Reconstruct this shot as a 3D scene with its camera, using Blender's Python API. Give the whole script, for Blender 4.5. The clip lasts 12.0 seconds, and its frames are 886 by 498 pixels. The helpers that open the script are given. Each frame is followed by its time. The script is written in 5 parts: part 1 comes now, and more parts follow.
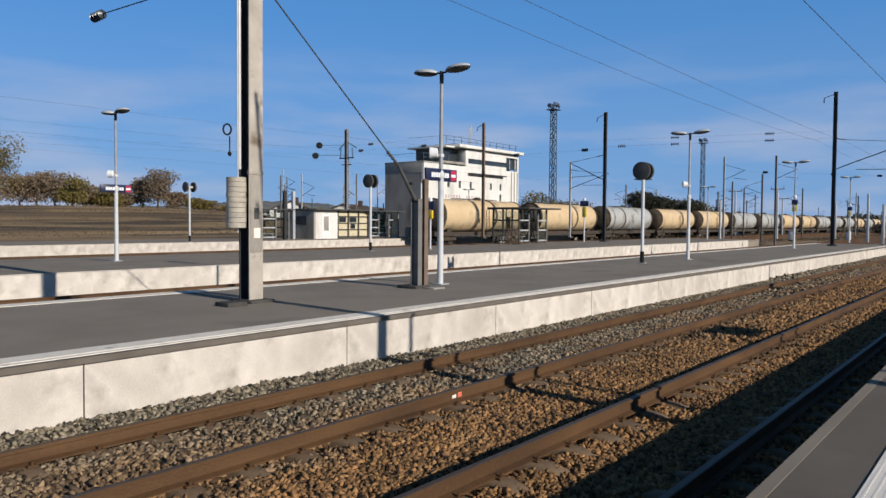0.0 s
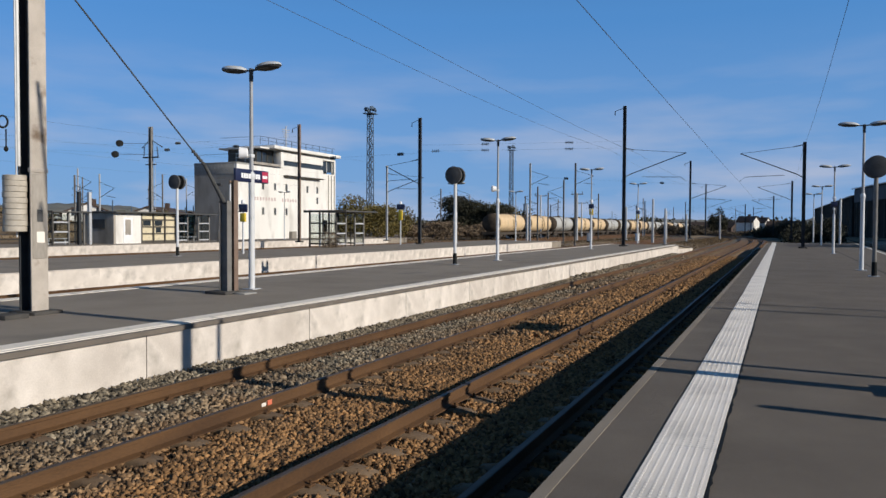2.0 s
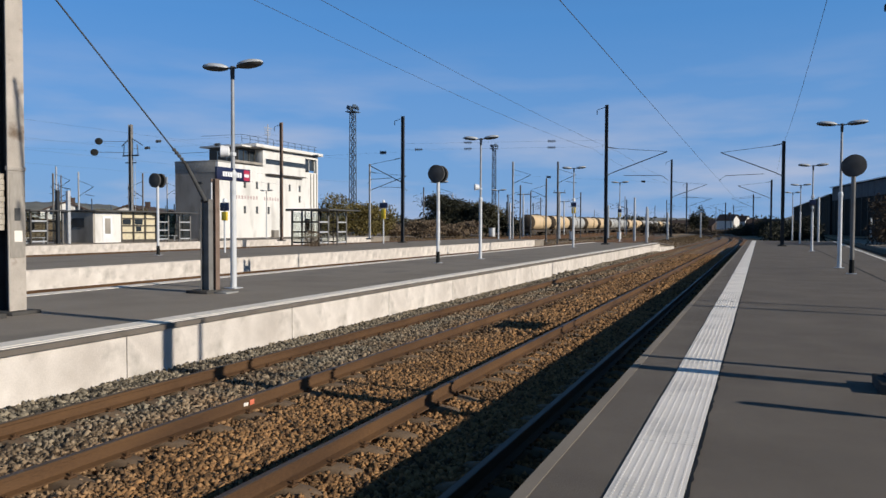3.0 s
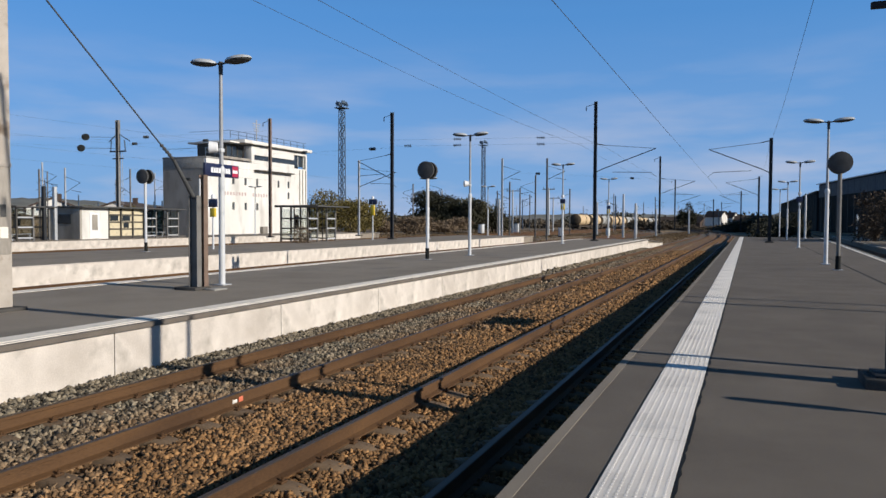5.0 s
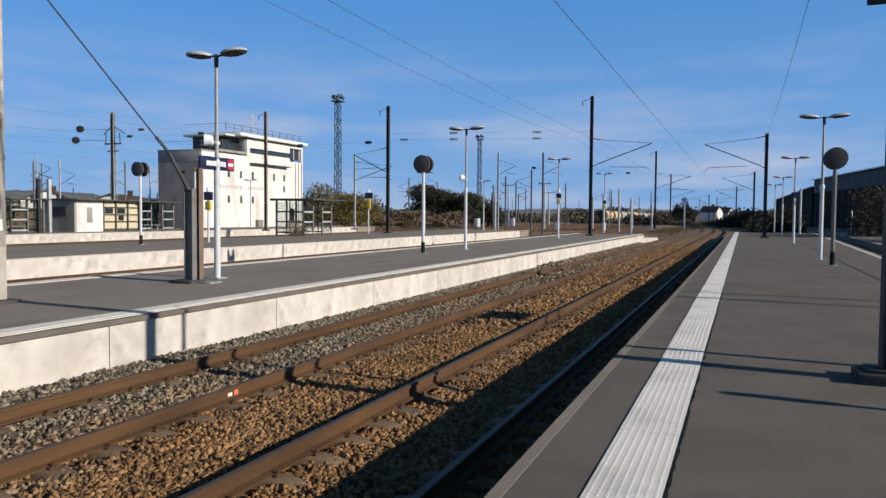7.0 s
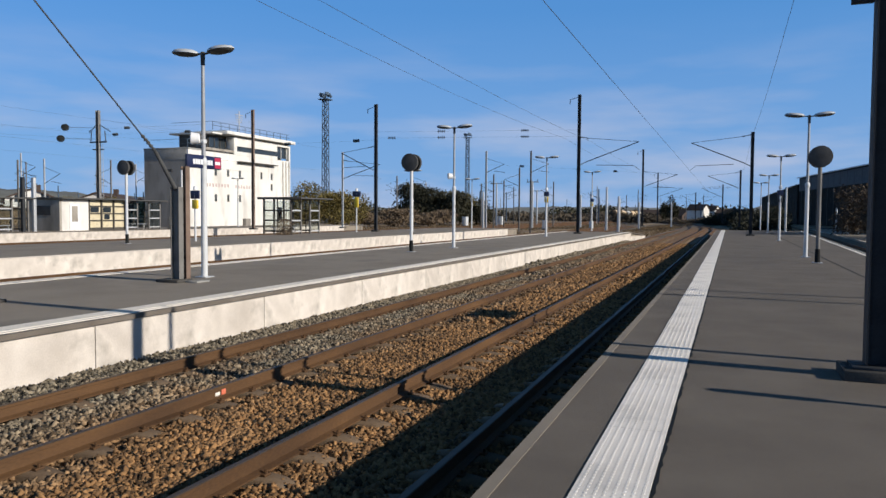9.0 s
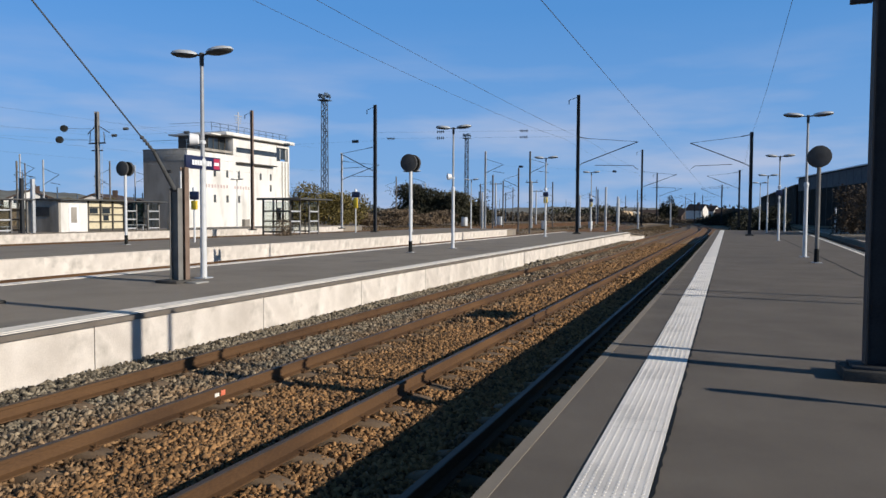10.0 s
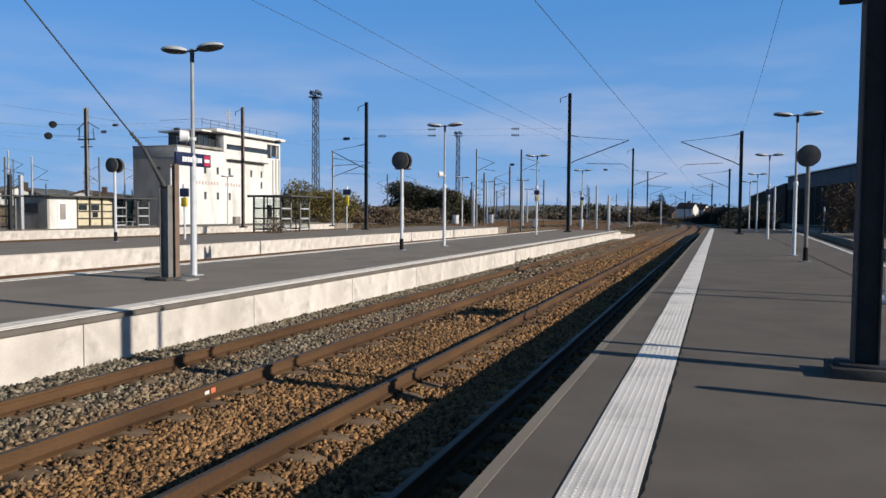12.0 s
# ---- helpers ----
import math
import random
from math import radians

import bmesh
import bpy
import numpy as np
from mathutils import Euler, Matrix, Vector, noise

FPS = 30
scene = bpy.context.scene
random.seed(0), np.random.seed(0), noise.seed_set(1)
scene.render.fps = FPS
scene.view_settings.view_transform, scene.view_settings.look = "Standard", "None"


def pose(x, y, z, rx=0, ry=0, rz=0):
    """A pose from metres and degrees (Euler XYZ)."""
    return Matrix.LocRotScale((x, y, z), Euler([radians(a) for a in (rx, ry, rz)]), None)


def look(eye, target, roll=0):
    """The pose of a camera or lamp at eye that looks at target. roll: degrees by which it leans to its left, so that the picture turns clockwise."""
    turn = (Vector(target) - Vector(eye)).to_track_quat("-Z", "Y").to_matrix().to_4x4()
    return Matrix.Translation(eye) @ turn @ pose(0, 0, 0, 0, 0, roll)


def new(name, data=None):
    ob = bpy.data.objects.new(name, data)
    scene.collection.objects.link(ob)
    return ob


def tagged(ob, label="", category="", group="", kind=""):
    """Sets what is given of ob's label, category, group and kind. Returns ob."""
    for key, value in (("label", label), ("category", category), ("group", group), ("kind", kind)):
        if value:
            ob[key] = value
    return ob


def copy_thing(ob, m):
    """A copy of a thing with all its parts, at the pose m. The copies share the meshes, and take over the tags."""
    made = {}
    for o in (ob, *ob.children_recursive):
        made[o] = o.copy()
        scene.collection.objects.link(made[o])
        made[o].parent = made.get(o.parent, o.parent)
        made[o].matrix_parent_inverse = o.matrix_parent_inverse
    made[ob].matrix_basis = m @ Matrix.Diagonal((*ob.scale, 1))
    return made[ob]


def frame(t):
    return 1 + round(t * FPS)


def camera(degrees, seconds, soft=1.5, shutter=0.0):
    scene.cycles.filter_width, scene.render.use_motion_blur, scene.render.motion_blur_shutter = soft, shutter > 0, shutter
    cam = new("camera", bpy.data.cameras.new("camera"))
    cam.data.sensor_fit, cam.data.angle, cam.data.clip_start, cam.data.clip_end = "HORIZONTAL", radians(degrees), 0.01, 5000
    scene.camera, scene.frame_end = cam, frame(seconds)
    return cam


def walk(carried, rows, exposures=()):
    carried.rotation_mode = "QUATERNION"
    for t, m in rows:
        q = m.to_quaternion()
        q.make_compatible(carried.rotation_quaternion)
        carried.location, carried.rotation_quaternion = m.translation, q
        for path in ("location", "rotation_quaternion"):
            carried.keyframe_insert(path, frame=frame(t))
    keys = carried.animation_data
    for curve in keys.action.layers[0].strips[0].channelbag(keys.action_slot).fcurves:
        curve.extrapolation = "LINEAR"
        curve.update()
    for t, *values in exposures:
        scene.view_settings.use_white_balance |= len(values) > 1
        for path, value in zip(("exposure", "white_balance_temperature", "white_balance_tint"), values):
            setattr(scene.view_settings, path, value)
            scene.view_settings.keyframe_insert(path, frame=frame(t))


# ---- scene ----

# World: y runs along the tracks, x to the right of them, z = 0 is the top of the platforms.
cam = camera(61.8, 12.0)
EYE = 1.45
ROWS = [
    (0.0, -0.043, -0.099, 0.016, -2.06, -0.42, 38.50),
    (0.25, -0.06, -0.02, 0.012, -1.72, -0.18, 32.90),
    (0.5, -0.064, 0.053, 0.008, -0.94, 0.08, 29.94),
    (1.0, 0.01, -0.012, 0.014, -1.37, 0.08, 27.60),
    (1.5, 0, 0, 0, -1.38, 0.03, 26.68),
    (2.0, 0, 0, 0, -1.72, -0.27, 24.51),
    (2.5, 0, 0, 0, -1.54, -0.13, 23.63),
    (3.0, 0, 0, 0, -1.83, -0.21, 23.19),
    (5.0, 0, 0, 0, -2.10, -0.23, 22.37),
    (5.5, 0, 0, 0, -2.26, -0.32, 22.29),
    (6.0, 0, 0, 0, -2.18, -0.41, 22.08),
    (6.5, 0, 0, 0, -2.44, -0.52, 22.18),
    (8.5, 0, 0, 0, -2.64, -0.30, 21.26),
    (9.0, 0, 0, 0, -2.68, -0.38, 21.13),
    (9.5, 0, 0, 0, -2.78, -0.33, 21.03),
    (10.0, 0, 0, 0, -2.64, -0.28, 21.07),
    (10.5, 0, 0, 0, -2.74, -0.22, 20.94),
    (11.0, 0, 0, 0, -2.75, -0.38, 20.69),
    (11.5, 0, 0, 0, -2.70, -0.36, 20.49),
    (12.0, 0, 0, 0, -2.81, -0.45, 20.39),
]
walk(cam, [(t, pose(x, y, EYE + z, 90 + pitch, roll, yaw)) for t, x, y, z, pitch, roll, yaw in ROWS],
     exposures=[(0.0, -0.12), (1.0, -0.14), (2.5, -0.12), (5.5, -0.02), (12.0, 0.02)])

# ---- light ----
SUN_TO = Vector((1.0, -0.078, 0.405)).normalized()
world = bpy.data.worlds.new("sky")
scene.world = world
world.use_nodes = True
wn, wl = world.node_tree.nodes, world.node_tree.links
wn.clear()
w_out = wn.new("ShaderNodeOutputWorld")
w_bg = wn.new("ShaderNodeBackground")
w_bg.inputs["Strength"].default_value = 0.072
sky = wn.new("ShaderNodeTexSky")
sky.sky_type = "NISHITA"
sky.sun_disc = False
sky.sun_elevation = math.asin(SUN_TO.z)
sky.sun_rotation = math.atan2(SUN_TO.x, SUN_TO.y)
sky.altitude = 60
sky.air_density, sky.dust_density, sky.ozone_density = 1.0, 0.0, 1.5
w_tc = wn.new("ShaderNodeTexCoord")
w_map = wn.new("ShaderNodeMapping")
w_map.inputs["Scale"].default_value = (1.6, 1.6, 9.0)
w_noise = wn.new("ShaderNodeTexNoise")
w_noise.inputs["Scale"].default_value = 2.2
w_noise.inputs["Detail"].default_value = 6
w_ramp = wn.new("ShaderNodeValToRGB")
w_ramp.color_ramp.elements[0].position, w_ramp.color_ramp.elements[1].position = 0.45, 0.68
w_sep = wn.new("ShaderNodeSeparateXYZ")
w_band = wn.new("ShaderNodeMapRange")
w_band.inputs["From Min"].default_value, w_band.inputs["From Max"].default_value = 0.24, 0.04
w_mul = wn.new("ShaderNodeMath")
w_mul.operation = "MULTIPLY"
w_half = wn.new("ShaderNodeMath")
w_half.operation = "MULTIPLY"
w_half.inputs[1].default_value = 0.75
w_mix = wn.new("ShaderNodeMixRGB")
w_mix.inputs["Color2"].default_value = (7.4, 7.9, 9.8, 1)
wl.new(w_tc.outputs["Generated"], w_map.inputs["Vector"])
wl.new(w_map.outputs["Vector"], w_noise.inputs["Vector"])
wl.new(w_noise.outputs["Fac"], w_ramp.inputs["Fac"])
wl.new(w_tc.outputs["Generated"], w_sep.inputs["Vector"])
wl.new(w_sep.outputs["Z"], w_band.inputs["Value"])
wl.new(w_ramp.outputs["Color"], w_mul.inputs[0])
wl.new(w_band.outputs["Result"], w_mul.inputs[1])
wl.new(w_mul.outputs["Value"], w_half.inputs[0])
wl.new(w_half.outputs["Value"], w_mix.inputs["Fac"])
w_tint = wn.new("ShaderNodeMixRGB")
w_tint.blend_type = "MULTIPLY"
w_tint.inputs["Fac"].default_value = 1.0
w_tint.inputs["Color2"].default_value = (0.57, 0.93, 1.56, 1)
wl.new(sky.outputs["Color"], w_tint.inputs["Color1"])
w_low = wn.new("ShaderNodeMapRange")
w_low.inputs["From Min"].default_value, w_low.inputs["From Max"].default_value = 0.26, -0.02
w_low.inputs["To Max"].default_value = 0.85
w_haze = wn.new("ShaderNodeMixRGB")
w_haze.inputs["Color2"].default_value = (3.3, 5.7, 9.9, 1)
wl.new(w_sep.outputs["Z"], w_low.inputs["Value"])
wl.new(w_low.outputs["Result"], w_haze.inputs["Fac"])
w_even = wn.new("ShaderNodeMixRGB")
w_even.inputs["Fac"].default_value = 0.68
w_even.inputs["Color2"].default_value = (1.4, 4.6, 10.2, 1)
wl.new(w_tint.outputs["Color"], w_even.inputs["Color1"])
wl.new(w_even.outputs["Color"], w_haze.inputs["Color1"])
wl.new(w_haze.outputs["Color"], w_mix.inputs["Color1"])
# a clear sky deepens towards the zenith
w_deep = wn.new("ShaderNodeMapRange")
w_deep.inputs["From Min"].default_value, w_deep.inputs["From Max"].default_value = 0.27, 0.72
w_deep.inputs["To Min"].default_value, w_deep.inputs["To Max"].default_value = 1.0, 0.12
wl.new(w_sep.outputs["Z"], w_deep.inputs["Value"])
w_dome = wn.new("ShaderNodeMixRGB")
w_dome.blend_type = "MULTIPLY"
w_dome.inputs["Fac"].default_value = 1.0
wl.new(w_mix.outputs["Color"], w_dome.inputs["Color1"])
wl.new(w_deep.outputs["Result"], w_dome.inputs["Color2"])
wl.new(w_dome.outputs["Color"], w_bg.inputs["Color"])
wl.new(w_bg.outputs["Background"], w_out.inputs["Surface"])

sun = new("sun", bpy.data.lights.new("sun", "SUN"))
sun.data.energy = 5.0
sun.data.angle = radians(0.53)
sun.data.color = (1.0, 0.925, 0.825)
sun.matrix_basis = look((60, -6, 30), Vector((60, -6, 30)) - SUN_TO * 10)


# ---- materials ----
def material(name, low, high, scale=6.0, rough=0.8, metal=0.0, bump=0.2, bump_scale=60.0, fine=0.35, island=0.0, stain=None, stain_at=(0.55, 0.75), stain_scale=1.2, random_object=0.0, stretch=(1, 1, 1), spec=0.5):
    """Two scales of variation between two colours, an optional stain colour, and fine relief."""
    m = bpy.data.materials.new(name)
    m.use_nodes = True
    n, l = m.node_tree.nodes, m.node_tree.links
    b = n["Principled BSDF"]
    b.inputs["Roughness"].default_value = rough
    b.inputs["Metallic"].default_value = metal
    b.inputs["Specular IOR Level"].default_value = spec
    tc = n.new("ShaderNodeTexCoord")
    geo = n.new("ShaderNodeNewGeometry")
    mp = n.new("ShaderNodeMapping")
    mp.inputs["Scale"].default_value = stretch
    l.new(tc.outputs["Object"], mp.inputs["Vector"])
    big = n.new("ShaderNodeTexNoise")
    big.inputs["Scale"].default_value = scale
    big.inputs["Detail"].default_value = 5
    l.new(mp.outputs["Vector"], big.inputs["Vector"])
    small = n.new("ShaderNodeTexNoise")
    small.inputs["Scale"].default_value = bump_scale
    small.inputs["Detail"].default_value = 4
    l.new(mp.outputs["Vector"], small.inputs["Vector"])
    blend = n.new("ShaderNodeMix")
    blend.data_type = "FLOAT"
    blend.inputs[0].default_value = fine
    l.new(big.outputs["Fac"], blend.inputs[2])
    l.new(small.outputs["Fac"], blend.inputs[3])
    spread = n.new("ShaderNodeMapRange")
    spread.inputs["From Min"].default_value, spread.inputs["From Max"].default_value = 0.32, 0.68
    l.new(blend.outputs[0], spread.inputs["Value"])
    fac = spread.outputs["Result"]
    if island or random_object:
        info = geo.outputs["Random Per Island"]
        if random_object:
            info = n.new("ShaderNodeObjectInfo").outputs["Random"]
        mixr = n.new("ShaderNodeMix")
        mixr.data_type = "FLOAT"
        mixr.inputs[0].default_value = max(island, random_object)
        l.new(fac, mixr.inputs[2])
        l.new(info, mixr.inputs[3])
        fac = mixr.outputs[0]
    col = n.new("ShaderNodeMixRGB")
    col.inputs["Color1"].default_value = (*low, 1)
    col.inputs["Color2"].default_value = (*high, 1)
    l.new(fac, col.inputs["Fac"])
    out = col.outputs["Color"]
    if stain:
        sn = n.new("ShaderNodeTexNoise")
        sn.inputs["Scale"].default_value = stain_scale
        sn.inputs["Detail"].default_value = 7
        l.new(mp.outputs["Vector"], sn.inputs["Vector"])
        sr = n.new("ShaderNodeMapRange")
        sr.inputs["From Min"].default_value, sr.inputs["From Max"].default_value = stain_at
        l.new(sn.outputs["Fac"], sr.inputs["Value"])
        sm = n.new("ShaderNodeMixRGB")
        sm.inputs["Color2"].default_value = (*stain, 1)
        l.new(sr.outputs["Result"], sm.inputs["Fac"])
        l.new(out, sm.inputs["Color1"])
        out = sm.outputs["Color"]
    l.new(out, b.inputs["Base Color"])
    if bump:
        bn = n.new("ShaderNodeBump")
        bn.inputs["Strength"].default_value = bump
        bn.inputs["Distance"].default_value = 0.02
        l.new(small.outputs["Fac"], bn.inputs["Height"])
        l.new(bn.outputs["Normal"], b.inputs["Normal"])
    return m


def ballast_material(name, bump):
    """Crushed stone: rust-brown by the first track, greyer towards the far wall, single stones told apart."""
    m = material(name, (0.010, 0.0045, 0.002), (0.46, 0.248, 0.098), scale=1.4, rough=0.9, bump=bump, bump_scale=38, fine=0.3, island=0.65)
    n, l = m.node_tree.nodes, m.node_tree.links
    b = n["Principled BSDF"]
    rust = b.inputs["Base Color"].links[0].from_socket
    geo = n.new("ShaderNodeNewGeometry")
    sep = n.new("ShaderNodeSeparateXYZ")
    l.new(geo.outputs["Position"], sep.inputs["Vector"])
    ns = n.new("ShaderNodeTexNoise")
    ns.inputs["Scale"].default_value = 0.9
    ns.inputs["Detail"].default_value = 4
    l.new(geo.outputs["Position"], ns.inputs["Vector"])
    add = n.new("ShaderNodeMath")
    add.operation = "MULTIPLY_ADD"
    add.inputs[1].default_value = 4.4
    l.new(ns.outputs["Fac"], add.inputs[0])
    l.new(sep.outputs["X"], add.inputs[2])
    mr = n.new("ShaderNodeMapRange")
    mr.inputs["From Min"].default_value, mr.inputs["From Max"].default_value = -2.6, -4.9
    l.new(add.outputs["Value"], mr.inputs["Value"])
    grey = n.new("ShaderNodeMixRGB")
    grey.inputs["Color1"].default_value = (0.010, 0.0085, 0.006, 1)
    grey.inputs["Color2"].default_value = (0.36, 0.300, 0.208, 1)
    l.new(geo.outputs["Random Per Island"], grey.inputs["Fac"])
    mx = n.new("ShaderNodeMixRGB")
    l.new(mr.outputs["Result"], mx.inputs["Fac"])
    l.new(rust, mx.inputs["Color1"])
    l.new(grey.outputs["Color"], mx.inputs["Color2"])
    l.new(mx.outputs["Color"], b.inputs["Base Color"])
    return m


M_ASPHALT = material("asphalt", (0.118, 0.100, 0.081), (0.194, 0.166, 0.134), scale=1.1, rough=0.92, spec=0.25, bump=0.35, bump_scale=190, fine=0.45, stain=(0.098, 0.084, 0.069), stain_scale=0.55, stain_at=(0.54, 0.80))
M_ASPHALT_OLD = material("worn_asphalt", (0.195, 0.165, 0.130), (0.32, 0.277, 0.222), scale=0.5, rough=0.92, spec=0.25, bump=0.3, bump_scale=150, fine=0.4, stain=(0.125, 0.112, 0.096), stain_scale=0.5, stain_at=(0.56, 0.8))
M_CONCRETE = material("cast_concrete", (0.44, 0.39, 0.335), (0.76, 0.695, 0.615), scale=1.7, rough=0.88, spec=0.3, bump=0.15, bump_scale=45, fine=0.25, stain=(0.28, 0.25, 0.21), stain_scale=1.9, stain_at=(0.52, 0.78), random_object=0.25)
M_KERB = material("kerb_concrete", (0.20, 0.195, 0.18), (0.34, 0.33, 0.30), scale=3, rough=0.9, bump=0.3, bump_scale=120, fine=0.5)
M_COPING = material("brown_grey_coping", (0.10, 0.083, 0.066), (0.18, 0.153, 0.124), scale=3, rough=0.9, bump=0.3, bump_scale=120, fine=0.5)
M_STRIPE = material("white_line_paint", (0.76, 0.69, 0.59), (0.88, 0.82, 0.72), scale=3, rough=0.85, spec=0.15, bump=0.2, bump_scale=160, fine=0.5, stain=(0.40, 0.385, 0.36), stain_scale=5, stain_at=(0.58, 0.75))
M_TACTILE = material("white_tactile_resin", (0.74, 0.69, 0.62), (0.90, 0.85, 0.775), scale=2.2, rough=0.85, spec=0.2, bump=0.1, bump_scale=120, fine=0.4, stain=(0.40, 0.38, 0.35), stain_scale=1.3, stain_at=(0.56, 0.78))
M_RAIL = material("rusty_rail_steel", (0.050, 0.023, 0.008), (0.140, 0.070, 0.025), scale=2.5, rough=0.75, metal=0.15, bump=0.2, bump_scale=90, stretch=(1, 0.25, 1))
M_RAILTOP = material("polished_rail_head", (0.060, 0.043, 0.030), (0.12, 0.088, 0.062), scale=2, rough=0.55, metal=0.25, spec=0.25, bump=0.03, stretch=(1, 0.1, 1))
M_SLEEPER = material("concrete_sleeper", (0.085, 0.052, 0.028), (0.24, 0.165, 0.10), scale=4, rough=0.9, bump=0.3, bump_scale=90, fine=0.4, random_object=0.3)
M_BALLAST_BED = ballast_material("ballast_bed", 1.0)
M_BALLAST = ballast_material("ballast_stones", 0.25)
M_GALV = material("galvanised_steel", (0.38, 0.39, 0.40), (0.55, 0.56, 0.56), scale=5, rough=0.55, metal=0.25, bump=0.06, bump_scale=80)
M_LAMPGREY = material("pale_grey_enamel", (0.50, 0.51, 0.51), (0.64, 0.65, 0.65), scale=3, rough=0.45, bump=0.03)
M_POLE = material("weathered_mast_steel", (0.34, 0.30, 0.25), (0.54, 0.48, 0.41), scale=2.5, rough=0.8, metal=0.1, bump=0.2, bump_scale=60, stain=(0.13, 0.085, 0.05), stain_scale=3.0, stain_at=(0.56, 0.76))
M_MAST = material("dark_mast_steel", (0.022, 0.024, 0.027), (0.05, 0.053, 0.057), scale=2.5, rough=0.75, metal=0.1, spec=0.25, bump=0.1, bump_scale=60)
M_RUSTPOST = material("rusty_post_steel", (0.13, 0.085, 0.06), (0.24, 0.17, 0.13), scale=3, rough=0.85, metal=0.1, bump=0.2)
M_BLACK = material("black_enamel", (0.008, 0.009, 0.009), (0.018, 0.019, 0.018), scale=4, rough=0.7, spec=0.15, bump=0.04)
M_DISCGREY = material("grey_sign_casing", (0.05, 0.05, 0.05), (0.09, 0.09, 0.087), scale=4, rough=0.7, spec=0.2, bump=0.04)
M_NAVY = material("navy_sign_enamel", (0.010, 0.014, 0.045), (0.016, 0.022, 0.065), scale=3, rough=0.35, bump=0.02)
M_RED = material("crimson_sign_enamel", (0.38, 0.025, 0.06), (0.46, 0.035, 0.08), scale=3, rough=0.4, bump=0.02)
M_SALMON = material("orange_red_paint", (0.55, 0.12, 0.06), (0.70, 0.20, 0.11), scale=8, rough=0.7, bump=0.05)
M_YELLOW = material("yellow_enamel", (0.60, 0.42, 0.02), (0.72, 0.52, 0.04), scale=3, rough=0.5, bump=0.03)
M_WHITE = material("white_enamel", (0.72, 0.72, 0.71), (0.82, 0.82, 0.81), scale=3, rough=0.45, bump=0.03)
M_INSUL = material("dark_porcelain", (0.02, 0.03, 0.04), (0.05, 0.06, 0.07), scale=4, rough=0.3, bump=0.02)
M_WEIGHT = material("cast_iron_weights", (0.34, 0.30, 0.24), (0.52, 0.47, 0.39), scale=6, rough=0.8, bump=0.3, bump_scale=50, stain=(0.28, 0.21, 0.14), stain_scale=4, stain_at=(0.6, 0.8))
M_WIRE = material("oxidised_copper_wire", (0.03, 0.04, 0.05), (0.06, 0.07, 0.08), scale=4, rough=0.7, bump=0)
M_RENDER = material("white_rendered_wall", (0.62, 0.60, 0.55), (0.80, 0.78, 0.73), scale=0.5, rough=0.9, spec=0.3, bump=0.15, bump_scale=20, fine=0.35, stain=(0.43, 0.405, 0.36), stain_scale=0.6, stain_at=(0.54, 0.78), stretch=(1, 1, 0.35))
M_RENDER_GREY = material("grey_rendered_wall", (0.25, 0.225, 0.19), (0.40, 0.365, 0.315), scale=0.6, rough=0.9, spec=0.2, bump=0.2, bump_scale=20, stain=(0.15, 0.135, 0.115), stain_scale=0.55, stain_at=(0.5, 0.72), stretch=(1, 1, 0.35))
M_ROOF = material("dark_flat_roofing", (0.05, 0.05, 0.05), (0.09, 0.09, 0.085), scale=1, rough=0.9, bump=0.1)
M_DARKTRIM = material("dark_brown_trim", (0.045, 0.04, 0.033), (0.08, 0.07, 0.055), scale=4, rough=0.7, bump=0.05)
M_BEIGE = material("cream_panel", (0.55, 0.47, 0.30), (0.68, 0.60, 0.42), scale=2, rough=0.7, bump=0.05, stain=(0.40, 0.34, 0.22), stain_scale=2)
M_TANKCREAM = material("cream_tank_paint", (0.56, 0.395, 0.215), (0.74, 0.575, 0.355), scale=0.8, rough=0.6, bump=0.04, stain=(0.30, 0.21, 0.125), stain_scale=0.8, stain_at=(0.50, 0.74), stretch=(1, 0.7, 0.5))
M_TANKGREY = material("grey_tank_paint", (0.36, 0.36, 0.34), (0.50, 0.50, 0.47), scale=0.8, rough=0.6, bump=0.04, stain=(0.16, 0.135, 0.11), stain_scale=0.8, stain_at=(0.47, 0.70), stretch=(1, 0.7, 0.5))
M_CHASSIS = material("grimy_wagon_frame", (0.03, 0.024, 0.018), (0.075, 0.055, 0.038), scale=3, rough=0.85, bump=0.2)
M_DRYGROUND = material("dry_grass_and_cinder_ground", (0.070, 0.042, 0.020), (0.38, 0.26, 0.125), scale=0.24, rough=0.95, bump=0.6, bump_scale=3.0, fine=0.12, stain=(0.05, 0.035, 0.018), stain_scale=0.40, stain_at=(0.53, 0.60), stretch=(1, 0.10, 1))
M_SCRUB = material("dry_brown_scrub", (0.075, 0.048, 0.024), (0.21, 0.145, 0.075), scale=0.25, rough=0.95, bump=0.3, bump_scale=4, island=0.55)
M_LEAF_OLIVE = material("olive_autumn_leaves", (0.050, 0.044, 0.011), (0.20, 0.150, 0.034), scale=0.6, rough=0.8, bump=0, island=0.6)
M_LEAF_DARK = material("dark_green_leaves", (0.013, 0.013, 0.005), (0.044, 0.041, 0.015), scale=0.6, rough=0.8, bump=0, island=0.6)
M_LEAF_BROWN = material("bare_brown_twigs", (0.10, 0.07, 0.045), (0.22, 0.16, 0.10), scale=0.6, rough=0.9, bump=0, island=0.6)
M_BARK = material("dark_bark", (0.05, 0.038, 0.026), (0.10, 0.08, 0.055), scale=4, rough=0.95, bump=0.5)
